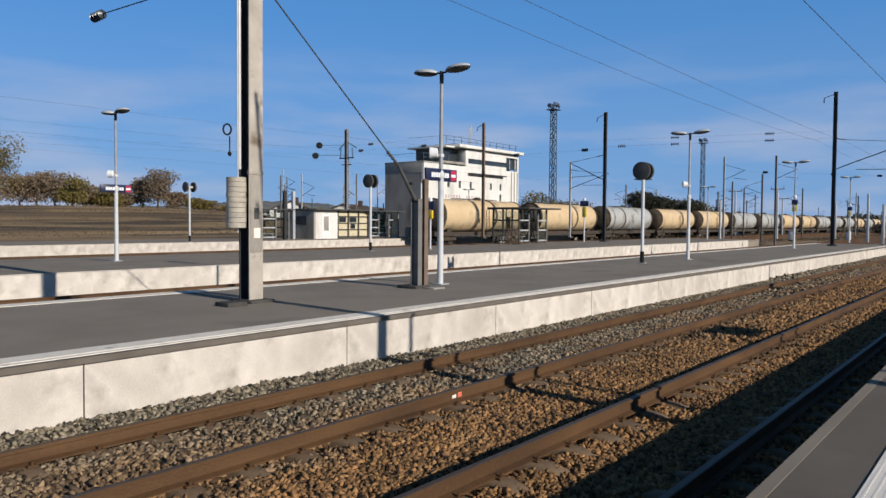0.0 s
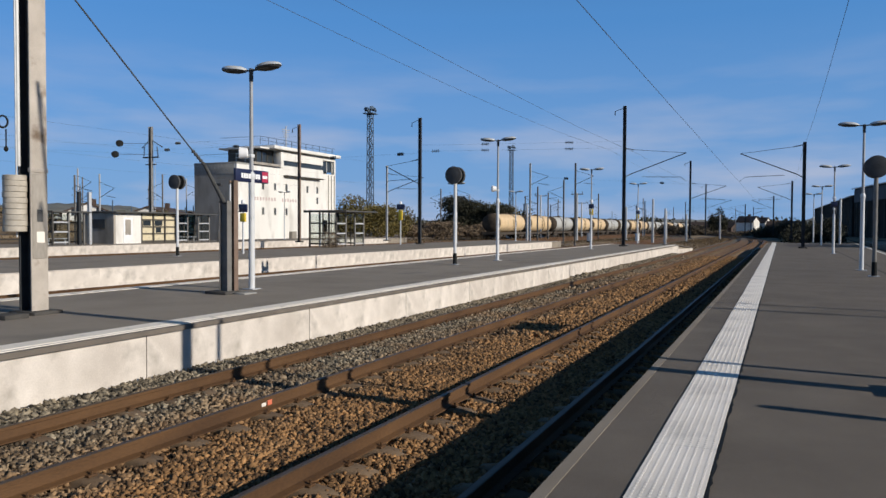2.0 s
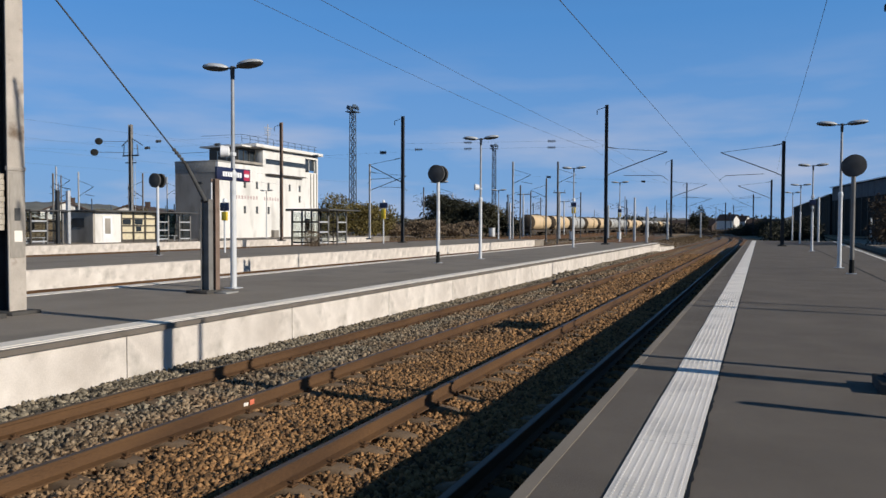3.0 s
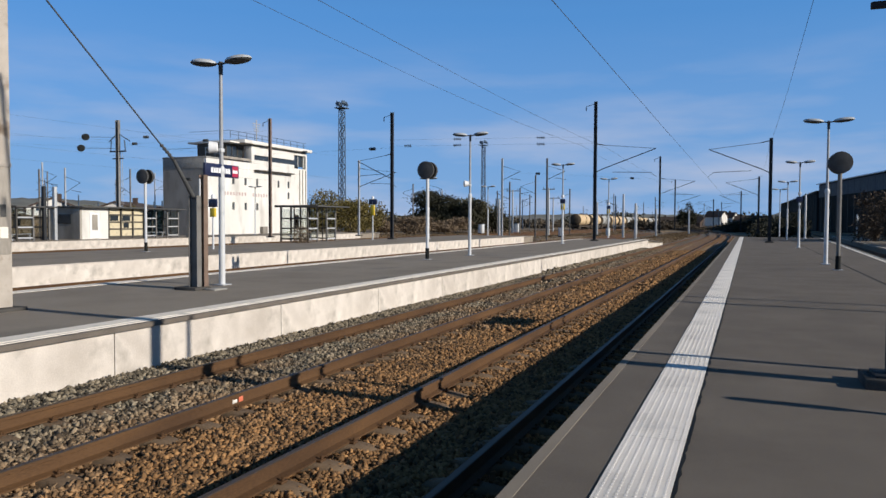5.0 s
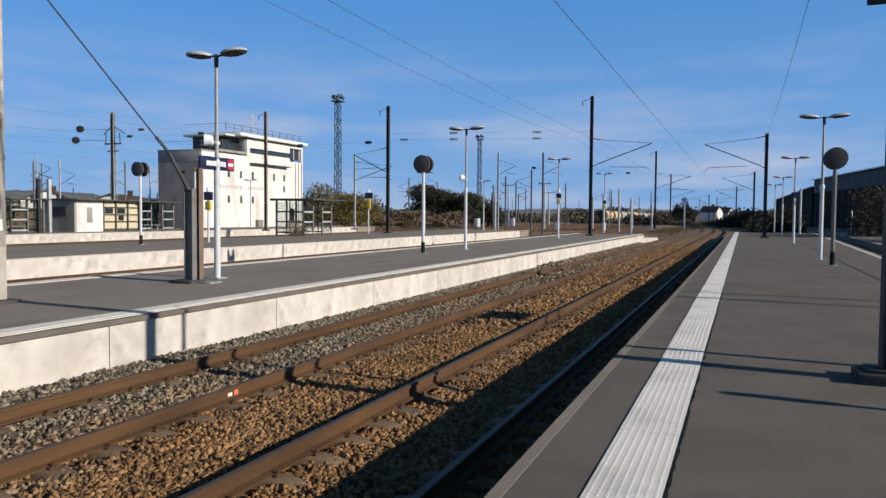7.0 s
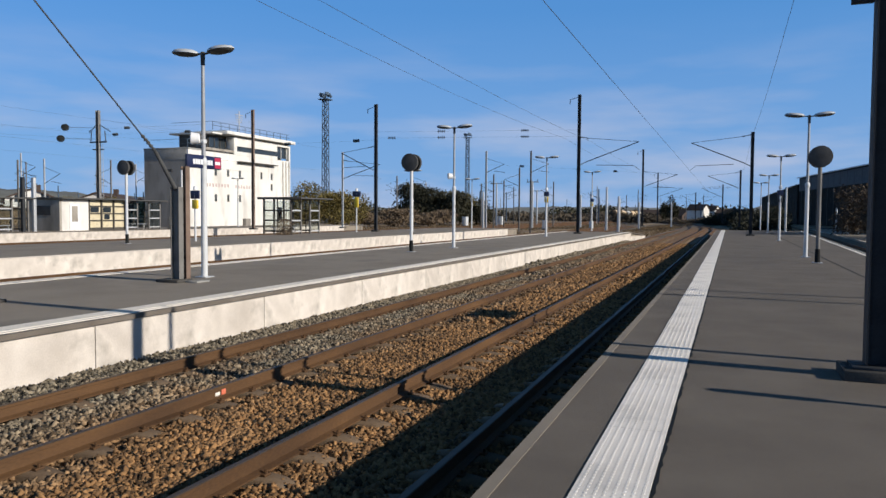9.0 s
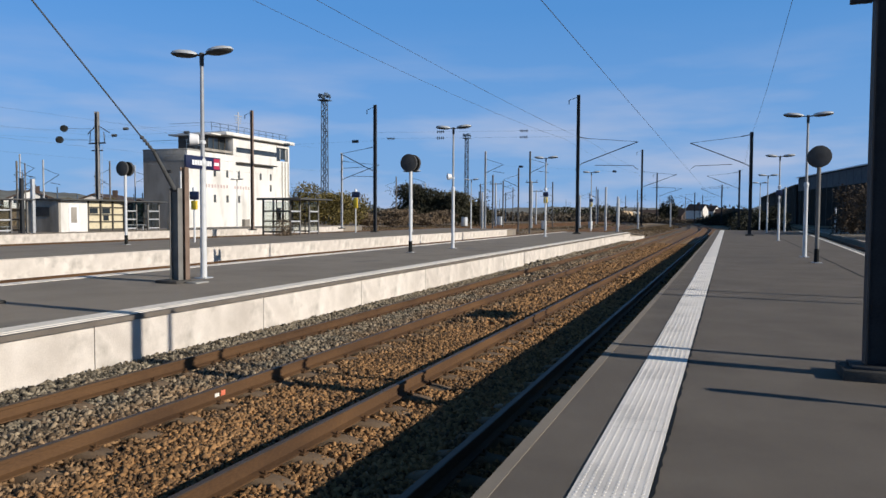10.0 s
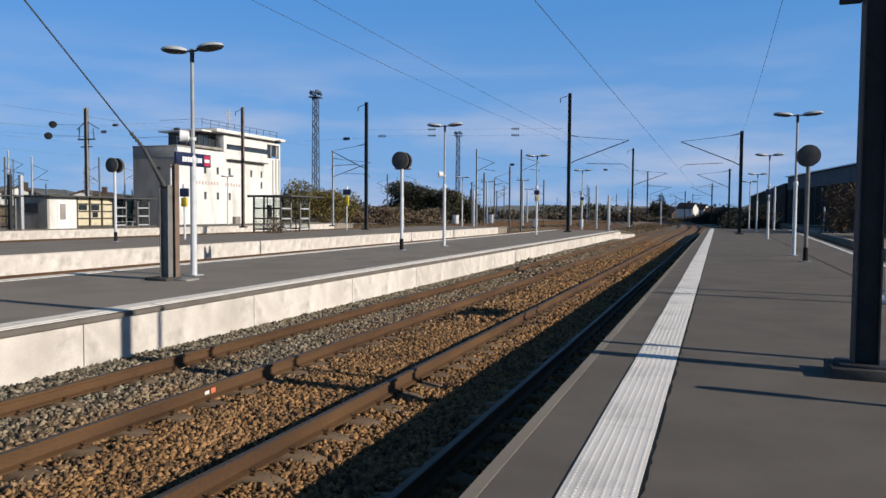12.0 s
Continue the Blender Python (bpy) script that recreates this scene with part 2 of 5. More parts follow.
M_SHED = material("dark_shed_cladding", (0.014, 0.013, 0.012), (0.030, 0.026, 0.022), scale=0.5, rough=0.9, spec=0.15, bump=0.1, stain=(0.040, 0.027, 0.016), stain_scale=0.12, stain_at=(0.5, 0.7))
M_TILE = material("dark_roof_tile", (0.045, 0.030, 0.024), (0.085, 0.055, 0.042), scale=2, rough=0.85, bump=0.3, bump_scale=8)
M_HILL = material("far_wooded_hill", (0.10, 0.105, 0.092), (0.21, 0.205, 0.17), scale=0.012, rough=1.0, bump=0)


def glass_material():
    m = bpy.data.materials.new("shelter_glass")
    m.use_nodes = True
    n, l = m.node_tree.nodes, m.node_tree.links
    clear = n.new("ShaderNodeBsdfTransparent")
    clear.inputs["Color"].default_value = (0.92, 0.94, 0.93, 1)
    shine = n.new("ShaderNodeBsdfGlossy")
    shine.inputs["Roughness"].default_value = 0.08
    both = n.new("ShaderNodeMixShader")
    both.inputs["Fac"].default_value = 0.06
    l.new(clear.outputs["BSDF"], both.inputs[1])
    l.new(shine.outputs["BSDF"], both.inputs[2])
    l.new(both.outputs["Shader"], n["Material Output"].inputs["Surface"])
    return m


M_GREYSTEEL = material("dull_grey_steel", (0.13, 0.125, 0.115), (0.23, 0.22, 0.205), scale=3, rough=0.8, metal=0.1, bump=0.15, spec=0.3)
M_TOWER = material("blue_grey_tower_steel", (0.055, 0.085, 0.125), (0.10, 0.145, 0.20), scale=2, rough=0.7, metal=0.1, bump=0.05, spec=0.25)
M_GRIME = material("black_wagon_grime", (0.035, 0.027, 0.02), (0.10, 0.075, 0.052), scale=1.5, rough=0.85, bump=0.1, spec=0.2)
M_FOOTING = material("dark_stained_concrete", (0.045, 0.042, 0.038), (0.085, 0.08, 0.072), scale=4, rough=0.92, bump=0.3, bump_scale=60, spec=0.2)
M_LAMPSHELL = material("matt_grey_lamp_shell", (0.40, 0.42, 0.43), (0.55, 0.57, 0.57), scale=3, rough=0.5, bump=0.03)
M_UPPERPOLE = material("darker_grey_pole", (0.24, 0.25, 0.26), (0.38, 0.39, 0.40), scale=3, rough=0.6, metal=0.2, bump=0.04)
M_DARKTWIGS = material("dark_brown_twigs", (0.035, 0.024, 0.015), (0.095, 0.066, 0.040), scale=0.6, rough=0.9, bump=0, island=0.6)
M_HEDGE = material("grey_brown_hedge", (0.045, 0.035, 0.024), (0.135, 0.105, 0.070), scale=0.3, rough=0.9, bump=0, island=0.6)
M_THICKET = material("shaded_thicket_leaves", (0.007, 0.009, 0.004), (0.026, 0.026, 0.010), scale=0.6, rough=0.85, bump=0, island=0.6)
M_CLAD = material("grey_fibre_cement_cladding", (0.085, 0.085, 0.088), (0.14, 0.14, 0.145), scale=0.8, rough=0.85, bump=0.1, stain=(0.12, 0.11, 0.10), stain_scale=0.3)
M_GLASS = glass_material()
M_DARKGLASS = material("dark_window_glass", (0.02, 0.026, 0.032), (0.04, 0.05, 0.058), scale=2, rough=0.12, bump=0)


# ---- mesh helpers ----
def box(bm, x0, x1, y0, y1, z0, z1, bevel=0.0):
    m = Matrix.Translation(((x0 + x1) / 2, (y0 + y1) / 2, (z0 + z1) / 2)) @ Matrix.Diagonal((x1 - x0, y1 - y0, z1 - z0, 1))
    got = bmesh.ops.create_cube(bm, size=1, matrix=m)
    if bevel:
        edges = list({e for v in got["verts"] for e in v.link_edges})
        bmesh.ops.bevel(bm, geom=edges, offset=bevel, segments=2, profile=0.5, affect="EDGES")
    return bm


def tube(bm, a, b, r0, r1=None, sides=10, caps=True):
    a, b = Vector(a), Vector(b)
    d = b - a
    m = Matrix.Translation((a + b) / 2) @ d.to_track_quat("Z", "Y").to_matrix().to_4x4()
    bmesh.ops.create_cone(bm, cap_ends=caps, segments=sides, radius1=r0, radius2=r0 if r1 is None else r1, depth=d.length, matrix=m)
    return bm


def lathe(bm, rings, sides=20, m=Matrix()):
    """A turned shape from (radius, height) rings about z."""
    loops = []
    for r, z in rings:
        loops.append([bm.verts.new(m @ Vector((r * math.cos(2 * math.pi * k / sides), r * math.sin(2 * math.pi * k / sides), z))) for k in range(sides)])
    for lo, hi in zip(loops, loops[1:]):
        for k in range(sides):
            bm.faces.new((lo[k], lo[(k + 1) % sides], hi[(k + 1) % sides], hi[k]))
    bm.faces.new(list(reversed(loops[0])))
    bm.faces.new(loops[-1])
    return bm


def sweep(bm, profile, path):
    """A closed (x, z) profile carried along a list of (x, y, z) points that run mainly in y."""
    rows = [[bm.verts.new((px + dx, py, pz + dz)) for dx, dz in profile] for px, py, pz in path]
    k = len(profile)
    for a, b in zip(rows, rows[1:]):
        for i in range(k):
            bm.faces.new((a[i], a[(i + 1) % k], b[(i + 1) % k], b[i]))
    bm.faces.new(rows[0])
    bm.faces.new(list(reversed(rows[-1])))
    return bm


def mesh_of(bm, name, mat, smooth=0.0):
    bmesh.ops.recalc_face_normals(bm, faces=bm.faces)
    me = bpy.data.meshes.new(name)
    bm.to_mesh(me)
    bm.free()
    me.materials.append(mat)
    if smooth:
        me.shade_smooth()
        me.set_sharp_from_angle(angle=radians(smooth))
    return me


def part(name, bm, mat, parent=None, label="", smooth=35.0):
    ob = new(name, mesh_of(bm, name, mat, smooth))
    ob.parent = parent
    return tagged(ob, label) if label else ob


def piece(name, me, parent, m):
    ob = new(name, me)
    ob.parent = parent
    ob.matrix_basis = m
    return ob


def thing(name, label, category, group="", kind="", m=Matrix()):
    ob = new(name)
    ob.empty_display_size = 0.2
    ob.matrix_basis = m
    return tagged(ob, label, category, group, kind)


def BM():
    return bmesh.new()


def h_beam(bm, w, d, z0, z1, t=0.014):
    """Flanges that face +-x, w wide in y; web along x, d deep."""
    x1, x0, y1, y0 = d / 2, d / 2 - t, w / 2, t / 2
    ring = [(x1, -y1), (x1, y1), (x0, y1), (x0, y0), (-x0, y0), (-x0, y1), (-x1, y1), (-x1, -y1), (-x0, -y1), (-x0, -y0), (x0, -y0), (x0, -y1)]
    low = [bm.verts.new((x, y, z0)) for x, y in ring]
    top = [bm.verts.new((x, y, z1)) for x, y in ring]
    for i in range(12):
        bm.faces.new((low[i], low[(i + 1) % 12], top[(i + 1) % 12], top[i]))
    bm.faces.new(list(reversed(low)))
    bm.faces.new(top)
    return bm


# ---- ground ----
def bend(y):
    """How far the through tracks have swung to the left at y."""
    return -4.0e-5 * max(0.0, y - 95.0) ** 2.6


def grid_sheet(bm, xs, ys, height):
    rows = [[bm.verts.new((x, y, height(x, y))) for x in xs] for y in ys]
    for a, b in zip(rows, rows[1:]):
        for i in range(len(xs) - 1):
            bm.faces.new((a[i], a[i + 1], b[i + 1], b[i]))
    return bm


def ground_height(x, y):
    z = -0.82
    if x < -62:
        rise = min(1.0, (-62 - x) / 55.0)
        fall = max(0.0, min(1.0, (118 - y) / 42.0))
        z += 4.3 * rise * rise * (3 - 2 * rise) * fall
        z += 0.5 * rise * noise.noise(Vector((x * 0.06, y * 0.06, 0)))
    return z


xs = [-2600, -1200, -600, -300] + [-200 + 6 * i for i in range(24)] + [-58, -40, -20, 0, 20, 60, 120, 300, 800, 2600]
ys = [-600, -200] + [-60 + 8 * i for i in range(24)] + [150, 200, 300, 500, 900, 1600, 3200]
ground = part("ground", grid_sheet(BM(), xs, ys, ground_height), M_DRYGROUND, None)
tagged(ground, "dry brown grass and cinders round the railway yard", "ground", kind="structure")


# ---- tracks ----
RAIL_TOP = -0.55
RAIL_PROFILE = [(-0.07, -0.16), (0.07, -0.16), (0.07, -0.148), (0.012, -0.128), (0.010, -0.045), (0.036, -0.034), (0.036, -0.004), (-0.036, -0.004), (-0.036, -0.034), (-0.010, -0.045), (-0.012, -0.128), (-0.07, -0.148)]


def sleeper_block_mesh():
    """A cast block with a rounded, slightly dished top that falls away to both ends."""
    bm = BM()
    rows = []
    for x, top, half in ((-0.42, -0.075, 0.085), (-0.36, -0.030, 0.105), (-0.20, -0.006, 0.115), (-0.10, 0.0, 0.12), (0.10, 0.0, 0.12), (0.20, -0.006, 0.115), (0.36, -0.030, 0.105), (0.42, -0.075, 0.085)):
        ring = [(-half - 0.02, -0.16), (-half, top - 0.025), (-half * 0.72, top), (half * 0.72, top), (half, top - 0.025), (half + 0.02, -0.16)]
        rows.append([bm.verts.new((x, y, z)) for y, z in ring])
    for p, q in zip(rows, rows[1:]):
        for i in range(5):
            bm.faces.new((p[i], p[i + 1], q[i + 1], q[i]))
    bm.faces.new(rows[0])
    bm.faces.new(list(reversed(rows[-1])))
    return mesh_of(bm, "sleeper_block", M_SLEEPER, 50)


def clip_mesh():
    bm = BM()
    for s in (-1, 1):
        box(bm, s * 0.09 - 0.03, s * 0.09 + 0.03, -0.045, 0.045, 0.0, 0.022, 0.006)
        tube(bm, (s * 0.10, 0, 0.01), (s * 0.10, 0, 0.055), 0.013, sides=6)
    return mesh_of(bm, "rail_clip", M_RAIL)


ME_BLOCK, ME_CLIP = sleeper_block_mesh(), clip_mesh()


def railway_track(xc, y0, y1, label, sleepers_to=0.0, curved=True, step=6.0, gauge=1.505):
    tr = thing("railway_track", label, "railway track", "tracks of the station", "structure")
    n = max(2, int((y1 - y0) / step))
    ys_ = [y0 + (y1 - y0) * i / n for i in range(n + 1)]
    for s in (-1, 1):
        path = [(xc + s * gauge / 2 + (bend(y) if curved else 0), y, RAIL_TOP) for y in ys_]
        rail = part("rail", sweep(BM(), RAIL_PROFILE, path), M_RAIL, tr, "rust-brown steel rail", 25)
        part("running_surface", sweep(BM(), [(-0.033, -0.006), (0.033, -0.006), (0.026, 0.0), (-0.026, 0.0)], path), M_RAILTOP, rail, "worn bare steel rail head", 25)
    y = y0 + 0.3
    while y < sleepers_to:
        for s in (-1, 1):
            blk = piece("sleeper_block", ME_BLOCK, tr, pose(xc + s * gauge / 2 + bend(y), y, RAIL_TOP - 0.168, 0, 0, random.uniform(-1.5, 1.5)))
            if y < 22:
                piece("rail_clip", ME_CLIP, blk, Matrix())
        y += 0.6
    return tr


TRACK_1, TRACK_2 = -2.87, -6.22
railway_track(TRACK_1, -12, 430, "running track with rusty rails on concrete block sleepers", 78)
railway_track(TRACK_2, -12, 430, "second running track with rusty rails beside the far platform wall", 78)
for xc in (-16.1, -19.3):
    railway_track(xc, -40, 430, "track lying between the two island platforms", 0)
for xc in (-31.4, -34.9, -38.5, -42.0):
    railway_track(xc, -60, 900, "yard track on which freight trains run", 0, False, 60)


def ballast_bed(x0, x1, y0, y1, z, curved=True):
    n = int((y1 - y0) / 8)
    ys_ = [y0 + (y1 - y0) * i / n for i in range(n + 1)]
    bm = BM()
    prof = [(x0 - 0.9, -0.9), (x0, z), (x1, z), (x1 + 0.9, -0.9)]
    rows = [[bm.verts.new((px + (bend(y) if curved else 0), y, pz)) for px, pz in prof] for y in ys_]
    for a, b in zip(rows, rows[1:]):
        for i in range(3):
            bm.faces.new((a[i], a[i + 1], b[i + 1], b[i]))
    return bm


tagged(part("ballast_bed", ballast_bed(-7.95, -1.5, -12, 430, -0.795), M_BALLAST_BED), "rust-stained crushed stone under the running tracks", "ballast", kind="structure")
tagged(part("ballast_bed", ballast_bed(-20.9, -14.6, -40, 430, -0.775), M_BALLAST_BED), "grey-brown crushed stone between the island platforms", "ballast", kind="structure")
tagged(part("ballast_bed", ballast_bed(-44.0, -29.6, -60, 900, -0.735, False), M_BALLAST_BED), "crushed stone under the yard tracks", "ballast", kind="structure")


def stones(name, areas, seed, label):
    """Loose crushed stones, one mesh: areas of (x0, x1, y0, y1, count, size, z)."""
    rng = np.random.default_rng(seed)
    cube = np.array([(x, y, z) for x in (-1, 1) for y in (-1, 1) for z in (-1, 1)], float)
    quads = np.array([(0, 1, 3, 2), (4, 6, 7, 5), (0, 4, 5, 1), (2, 3, 7, 6), (0, 2, 6, 4), (1, 5, 7, 3)])
    allv, allf, base = [], [], 0
    for x0, x1, y0, y1, count, size, zc in areas:
        px, py = rng.uniform(x0, x1, count), rng.uniform(y0, y1, count)
        keep = np.ones(count, bool)
        for xc in (TRACK_1, TRACK_2):
            for s in (-1, 1):
                near = np.abs(px - (xc + s * 0.7525)) < 0.42
                on = np.abs((py + 11.7 + 0.3) % 0.6 - 0.3) < 0.125
                keep &= ~(near & on & (rng.random(count) < 0.40))
                keep &= np.abs(px - (xc + s * 0.7525)) > 0.05 + size * 0.4
        px, py = px[keep], py[keep]
        k = len(px)
        sz = size * rng.uniform(0.55, 1.25, (k, 1, 1)) * np.array([1.22, 0.56, 0.46]) * 0.5
        v = cube[None] * (1 + rng.uniform(-0.42, 0.25, (k, 8, 3)))
        v = v * sz
        a, t, u = rng.uniform(0, 6.28, k), rng.uniform(-1.0, 1.0, k), rng.uniform(-1.0, 1.0, k)
        ca, sa = np.cos(a)[:, None], np.sin(a)[:, None]
        ct, st = np.cos(t)[:, None], np.sin(t)[:, None]
        cu, su = np.cos(u)[:, None], np.sin(u)[:, None]
        x, y, z = v[..., 0], v[..., 1], v[..., 2]
        y, z = y * ct - z * st, y * st + z * ct
        x, z = x * cu - z * su, x * su + z * cu
        x, y = x * ca - y * sa, x * sa + y * ca
        lift = zc + size * rng.uniform(0.0, 0.75, k)
        v = np.stack([x + px[:, None], y + py[:, None], z + lift[:, None]], -1)
        allv.append(v.reshape(-1, 3))
        allf.append((quads[None] + base + 8 * np.arange(k)[:, None, None]).reshape(-1, 4))
        base += 8 * k
    V, Q = np.concatenate(allv).astype(np.float32), np.concatenate(allf).astype(np.int32)
    me = bpy.data.meshes.new(name)
    me.vertices.add(len(V))
    me.vertices.foreach_set("co", V.ravel())
    me.loops.add(Q.size)
    me.loops.foreach_set("vertex_index", Q.ravel())
    me.polygons.add(len(Q))
    me.polygons.foreach_set("loop_start", np.arange(0, Q.size, 4, dtype=np.int32))
    me.polygons.foreach_set("loop_total", np.full(len(Q), 4, dtype=np.int32))
    me.update(calc_edges=True)
    me.validate()
    me.materials.append(M_BALLAST)
    return tagged(new(name, me), label, "ballast", kind="stuff")


stones("ballast_stones", [(-7.93, -1.35, -9.0, 1.5, 30000, 0.080, -0.80), (-7.93, -7.25, -9.0, 1.5, 4000, 0.08, -0.715), (-5.15, -3.95, -9.0, 1.5, 8000, 0.075, -0.775), (-7.93, -1.35, 1.5, 12, 80000, 0.062, -0.80), (-7.93, -1.35, 12, 24, 50000, 0.075, -0.80), (-7.93, -1.35, 24, 60, 34000, 0.11, -0.80),
                          (-7.93, -7.25, 1.5, 30, 16000, 0.066, -0.715), (-7.93, -7.25, 30, 62, 4000, 0.13, -0.72), (-5.15, -3.95, 1.5, 14, 20000, 0.064, -0.775), (-5.15, -3.95, 14, 30, 9000, 0.11, -0.775), (-6.9, -5.55, 1.5, 16, 12000, 0.072, -0.79)], 7, "loose rust-brown and grey crushed stones between the rails")


# ---- platforms ----
def slab(name, pts_left, pts_right, top, bottom, mat, label):
    """A platform deck between two edge lines given as (x, y)."""
    bm = BM()
    ring = pts_left + list(reversed(pts_right))
    up = [bm.verts.new((x, y, top(x, y))) for x, y in ring]
    dn = [bm.verts.new((x, y, bottom)) for x, y in ring]
    n, k = len(ring), len(pts_left)
    for i in range(k - 1):
        bm.faces.new((up[i], up[i + 1], up[n - 2 - i], up[n - 1 - i]))
        bm.faces.new((dn[i], dn[n - 1 - i], dn[n - 2 - i], dn[i + 1]))
    for i in range(n):
        bm.faces.new((up[i], dn[i], dn[(i + 1) % n], up[(i + 1) % n]))
    return tagged(part(name, bm, mat), label, "platform", kind="structure")


def ramp(y_end, length):
    return lambda x, y: -0.004 - 0.5 * max(0.0, min(1.0, (y - y_end + length) / length))


def strip(name, x0, x1, ys_, z, mat, parent, thick=0.004, shear=0.0):
    bm = BM()
    sweep(bm, [(x0, -thick), (x1, -thick), (x1, 0), (x0, 0)], [(shear * y, y, z(y) if callable(z) else z) for y in ys_])
    return part(name, bm, mat, parent, smooth=0)


EDGE_1 = -1.205
# the platform on which the camera stands
pf1 = slab("platform_1", [(EDGE_1 + 0.08, y) for y in (-12, 83, 95)], [(3.8 + 0.0365 * y, y) for y in (-12, 83, 95)], ramp(95, 12), -0.9, M_ASPHALT, "dark asphalt island platform with a white tactile strip")
strip("kerb", EDGE_1, EDGE_1 + 0.08, (-12, 83), 0.0, M_ASPHALT_OLD, pf1, 0.13)
strip("face", EDGE_1 + 0.06, EDGE_1 + 0.078, (-12, 83), -0.132, M_KERB, pf1, 0.75)
strip("white_line", 3.62, 3.76, (-12, 83), 0.003, M_STRIPE, pf1, 0.004, 0.0365)
strip("asphalt_seam", 2.93, 2.99, (12, 83), 0.001, M_FOOTING, pf1, 0.003, 0.006)
strip("kerb", 3.802, 3.95, (-12, 83), 0.0, M_KERB, pf1, 0.13, 0.0365)

TACT0, TACT1 = -0.745, -0.355


def ragged_seam(x, width, y0, y1, step):
    """A poured bitumen joint whose edges wander."""
    bm, y, prev = BM(), y0, None
    while y < y1:
        w = width * random.uniform(0.5, 1.3)
        row = [bm.verts.new((x, y, 0.0012)), bm.verts.new((x + w, y, 0.0012))]
        if prev:
            bm.faces.new((prev[0], prev[1], row[1], row[0]))
        prev = row
        y += step * random.uniform(0.6, 1.4)
    return part("asphalt_seam", bm, M_BLACK, pf1, "black bitumen joint", 0)


ragged_seam(TACT1 + 0.003, 0.022, -12, 83, 0.09)


def tactile_panel_mesh(length):
    bm = box(BM(), TACT0, TACT1, 0.004, length - 0.004, -0.01, 0.004)
    return mesh_of(bm, "tactile_panel", M_TACTILE)


me_panel = tactile_panel_mesh(1.44)
yy = 5.1 - 11 * 1.44
while yy < 82:
    piece("tactile_panel", me_panel, pf1, pose(random.uniform(-0.004, 0.004), yy, random.uniform(-0.001, 0.001), 0, 0, random.uniform(-0.15, 0.15)))
    yy += 1.44


def studs(y0, y1, pitch):
    bm_v, bm_f = [], []
    y, row = y0, 0
    while y < y1:
        row += 1
        x = TACT0 + 0.028
        while x < TACT1 - 0.015:
            b = len(bm_v)
            for r, z in ((0.0105, 0.004), (0.0075, 0.0072)):
                bm_v += [(x + r * math.cos(k * math.pi / 3), y + r * math.sin(k * math.pi / 3), z) for k in range(6)]
            bm_f += [(b + k, b + (k + 1) % 6, b + 6 + (k + 1) % 6, b + 6 + k) for k in range(6)] + [tuple(b + 6 + k for k in range(6))]
            x += pitch
        y += pitch
    me = bpy.data.meshes.new("tactile_studs")
    me.from_pydata(bm_v, [], bm_f)
    me.materials.append(M_TACTILE)
    ob = new("tactile_studs", me)
    ob.parent = pf1
    ob["kind"] = "stuff"
    return ob


studs(-3.5, 28, 0.0475)

# island platform across the two running tracks
EDGE_2, BACK_2 = -7.95, -13.85
WALL_Y = [3.68 + 3.9 * k for k in range(-5, 19)]


def wall_panel_mesh(length, height, depth=0.12):
    bm = box(BM(), -depth, 0, 0.008, length - 0.008, -height, 0, 0.006)
    return mesh_of(bm, "wall_panel", M_CONCRETE)


def platform_wall(parent, x, ys_, z_top, height, side=1):
    pitch = ys_[1] - ys_[0]
    me = wall_panel_mesh(pitch, height)
    for y in ys_:
        piece("wall_panel", me, parent, pose(x if side > 0 else x, y, z_top) @ pose(random.uniform(-0.004, 0.0), 0, 0))


END_2 = WALL_Y[-1] + 3.9
pf2 = slab("platform_2", [(BACK_2 + 0.2, y) for y in (-16, 66, END_2)], [(EDGE_2 - 0.13, y) for y in (-16, 66, END_2)], ramp(END_2, END_2 - 66), -0.95, M_ASPHALT_OLD, "grey asphalt island platform with a pale concrete retaining wall")
top2 = ramp(END_2, END_2 - 66)
platform_wall(pf2, EDGE_2, [y for y in WALL_Y if y < 66], -0.07, 0.78)
bm = BM()
sweep(bm, [(EDGE_2 - 0.12, -0.85), (EDGE_2, -0.85), (EDGE_2, -0.07), (EDGE_2 - 0.12, -0.07)], [(0, WALL_Y[16] + 3.9 - 0.0, 0.0), (0, END_2, -0.5)])
part("wall_end", bm, M_CONCRETE, pf2, smooth=0)
for x0, x1, mat_, zz, th, nm in ((EDGE_2 - 0.13, EDGE_2 + 0.05, M_COPING, -0.002, 0.068, "coping"), (EDGE_2 - 0.52, EDGE_2 - 0.19, M_STRIPE, 0.006, 0.008, "white_line"), (EDGE_2 - 0.15, EDGE_2 - 0.05, M_STRIPE, 0.006, 0.008, "white_line"), (BACK_2, BACK_2 + 0.2, M_KERB, -0.002, 0.6, "coping"), (BACK_2 + 0.03, BACK_2 + 0.43, M_STRIPE, 0.006, 0.008, "white_line")):
    strip(nm, x0, x1, (-16, 66, END_2), lambda y, zz=zz: top2(0, y) + 0.004 + zz, mat_, pf2, th)

# next island platform
EDGE_3, BACK_3, END_3 = -21.0, -29.2, 76.5
pf3 = slab("platform_3", [(BACK_3, y) for y in (-40, END_3)], [(EDGE_3 - 0.13, y) for y in (-40, END_3)], lambda x, y: -0.004, -0.95, M_ASPHALT_OLD, "grey asphalt island platform further across the yard")
platform_wall(pf3, EDGE_3, [END_3 - 3.9 * (k + 1) for k in range(29)], -0.02, 0.82)
strip("coping", EDGE_3 - 0.13, EDGE_3 + 0.02, (-40, END_3), 0.0, M_CONCRETE, pf3, 0.018)
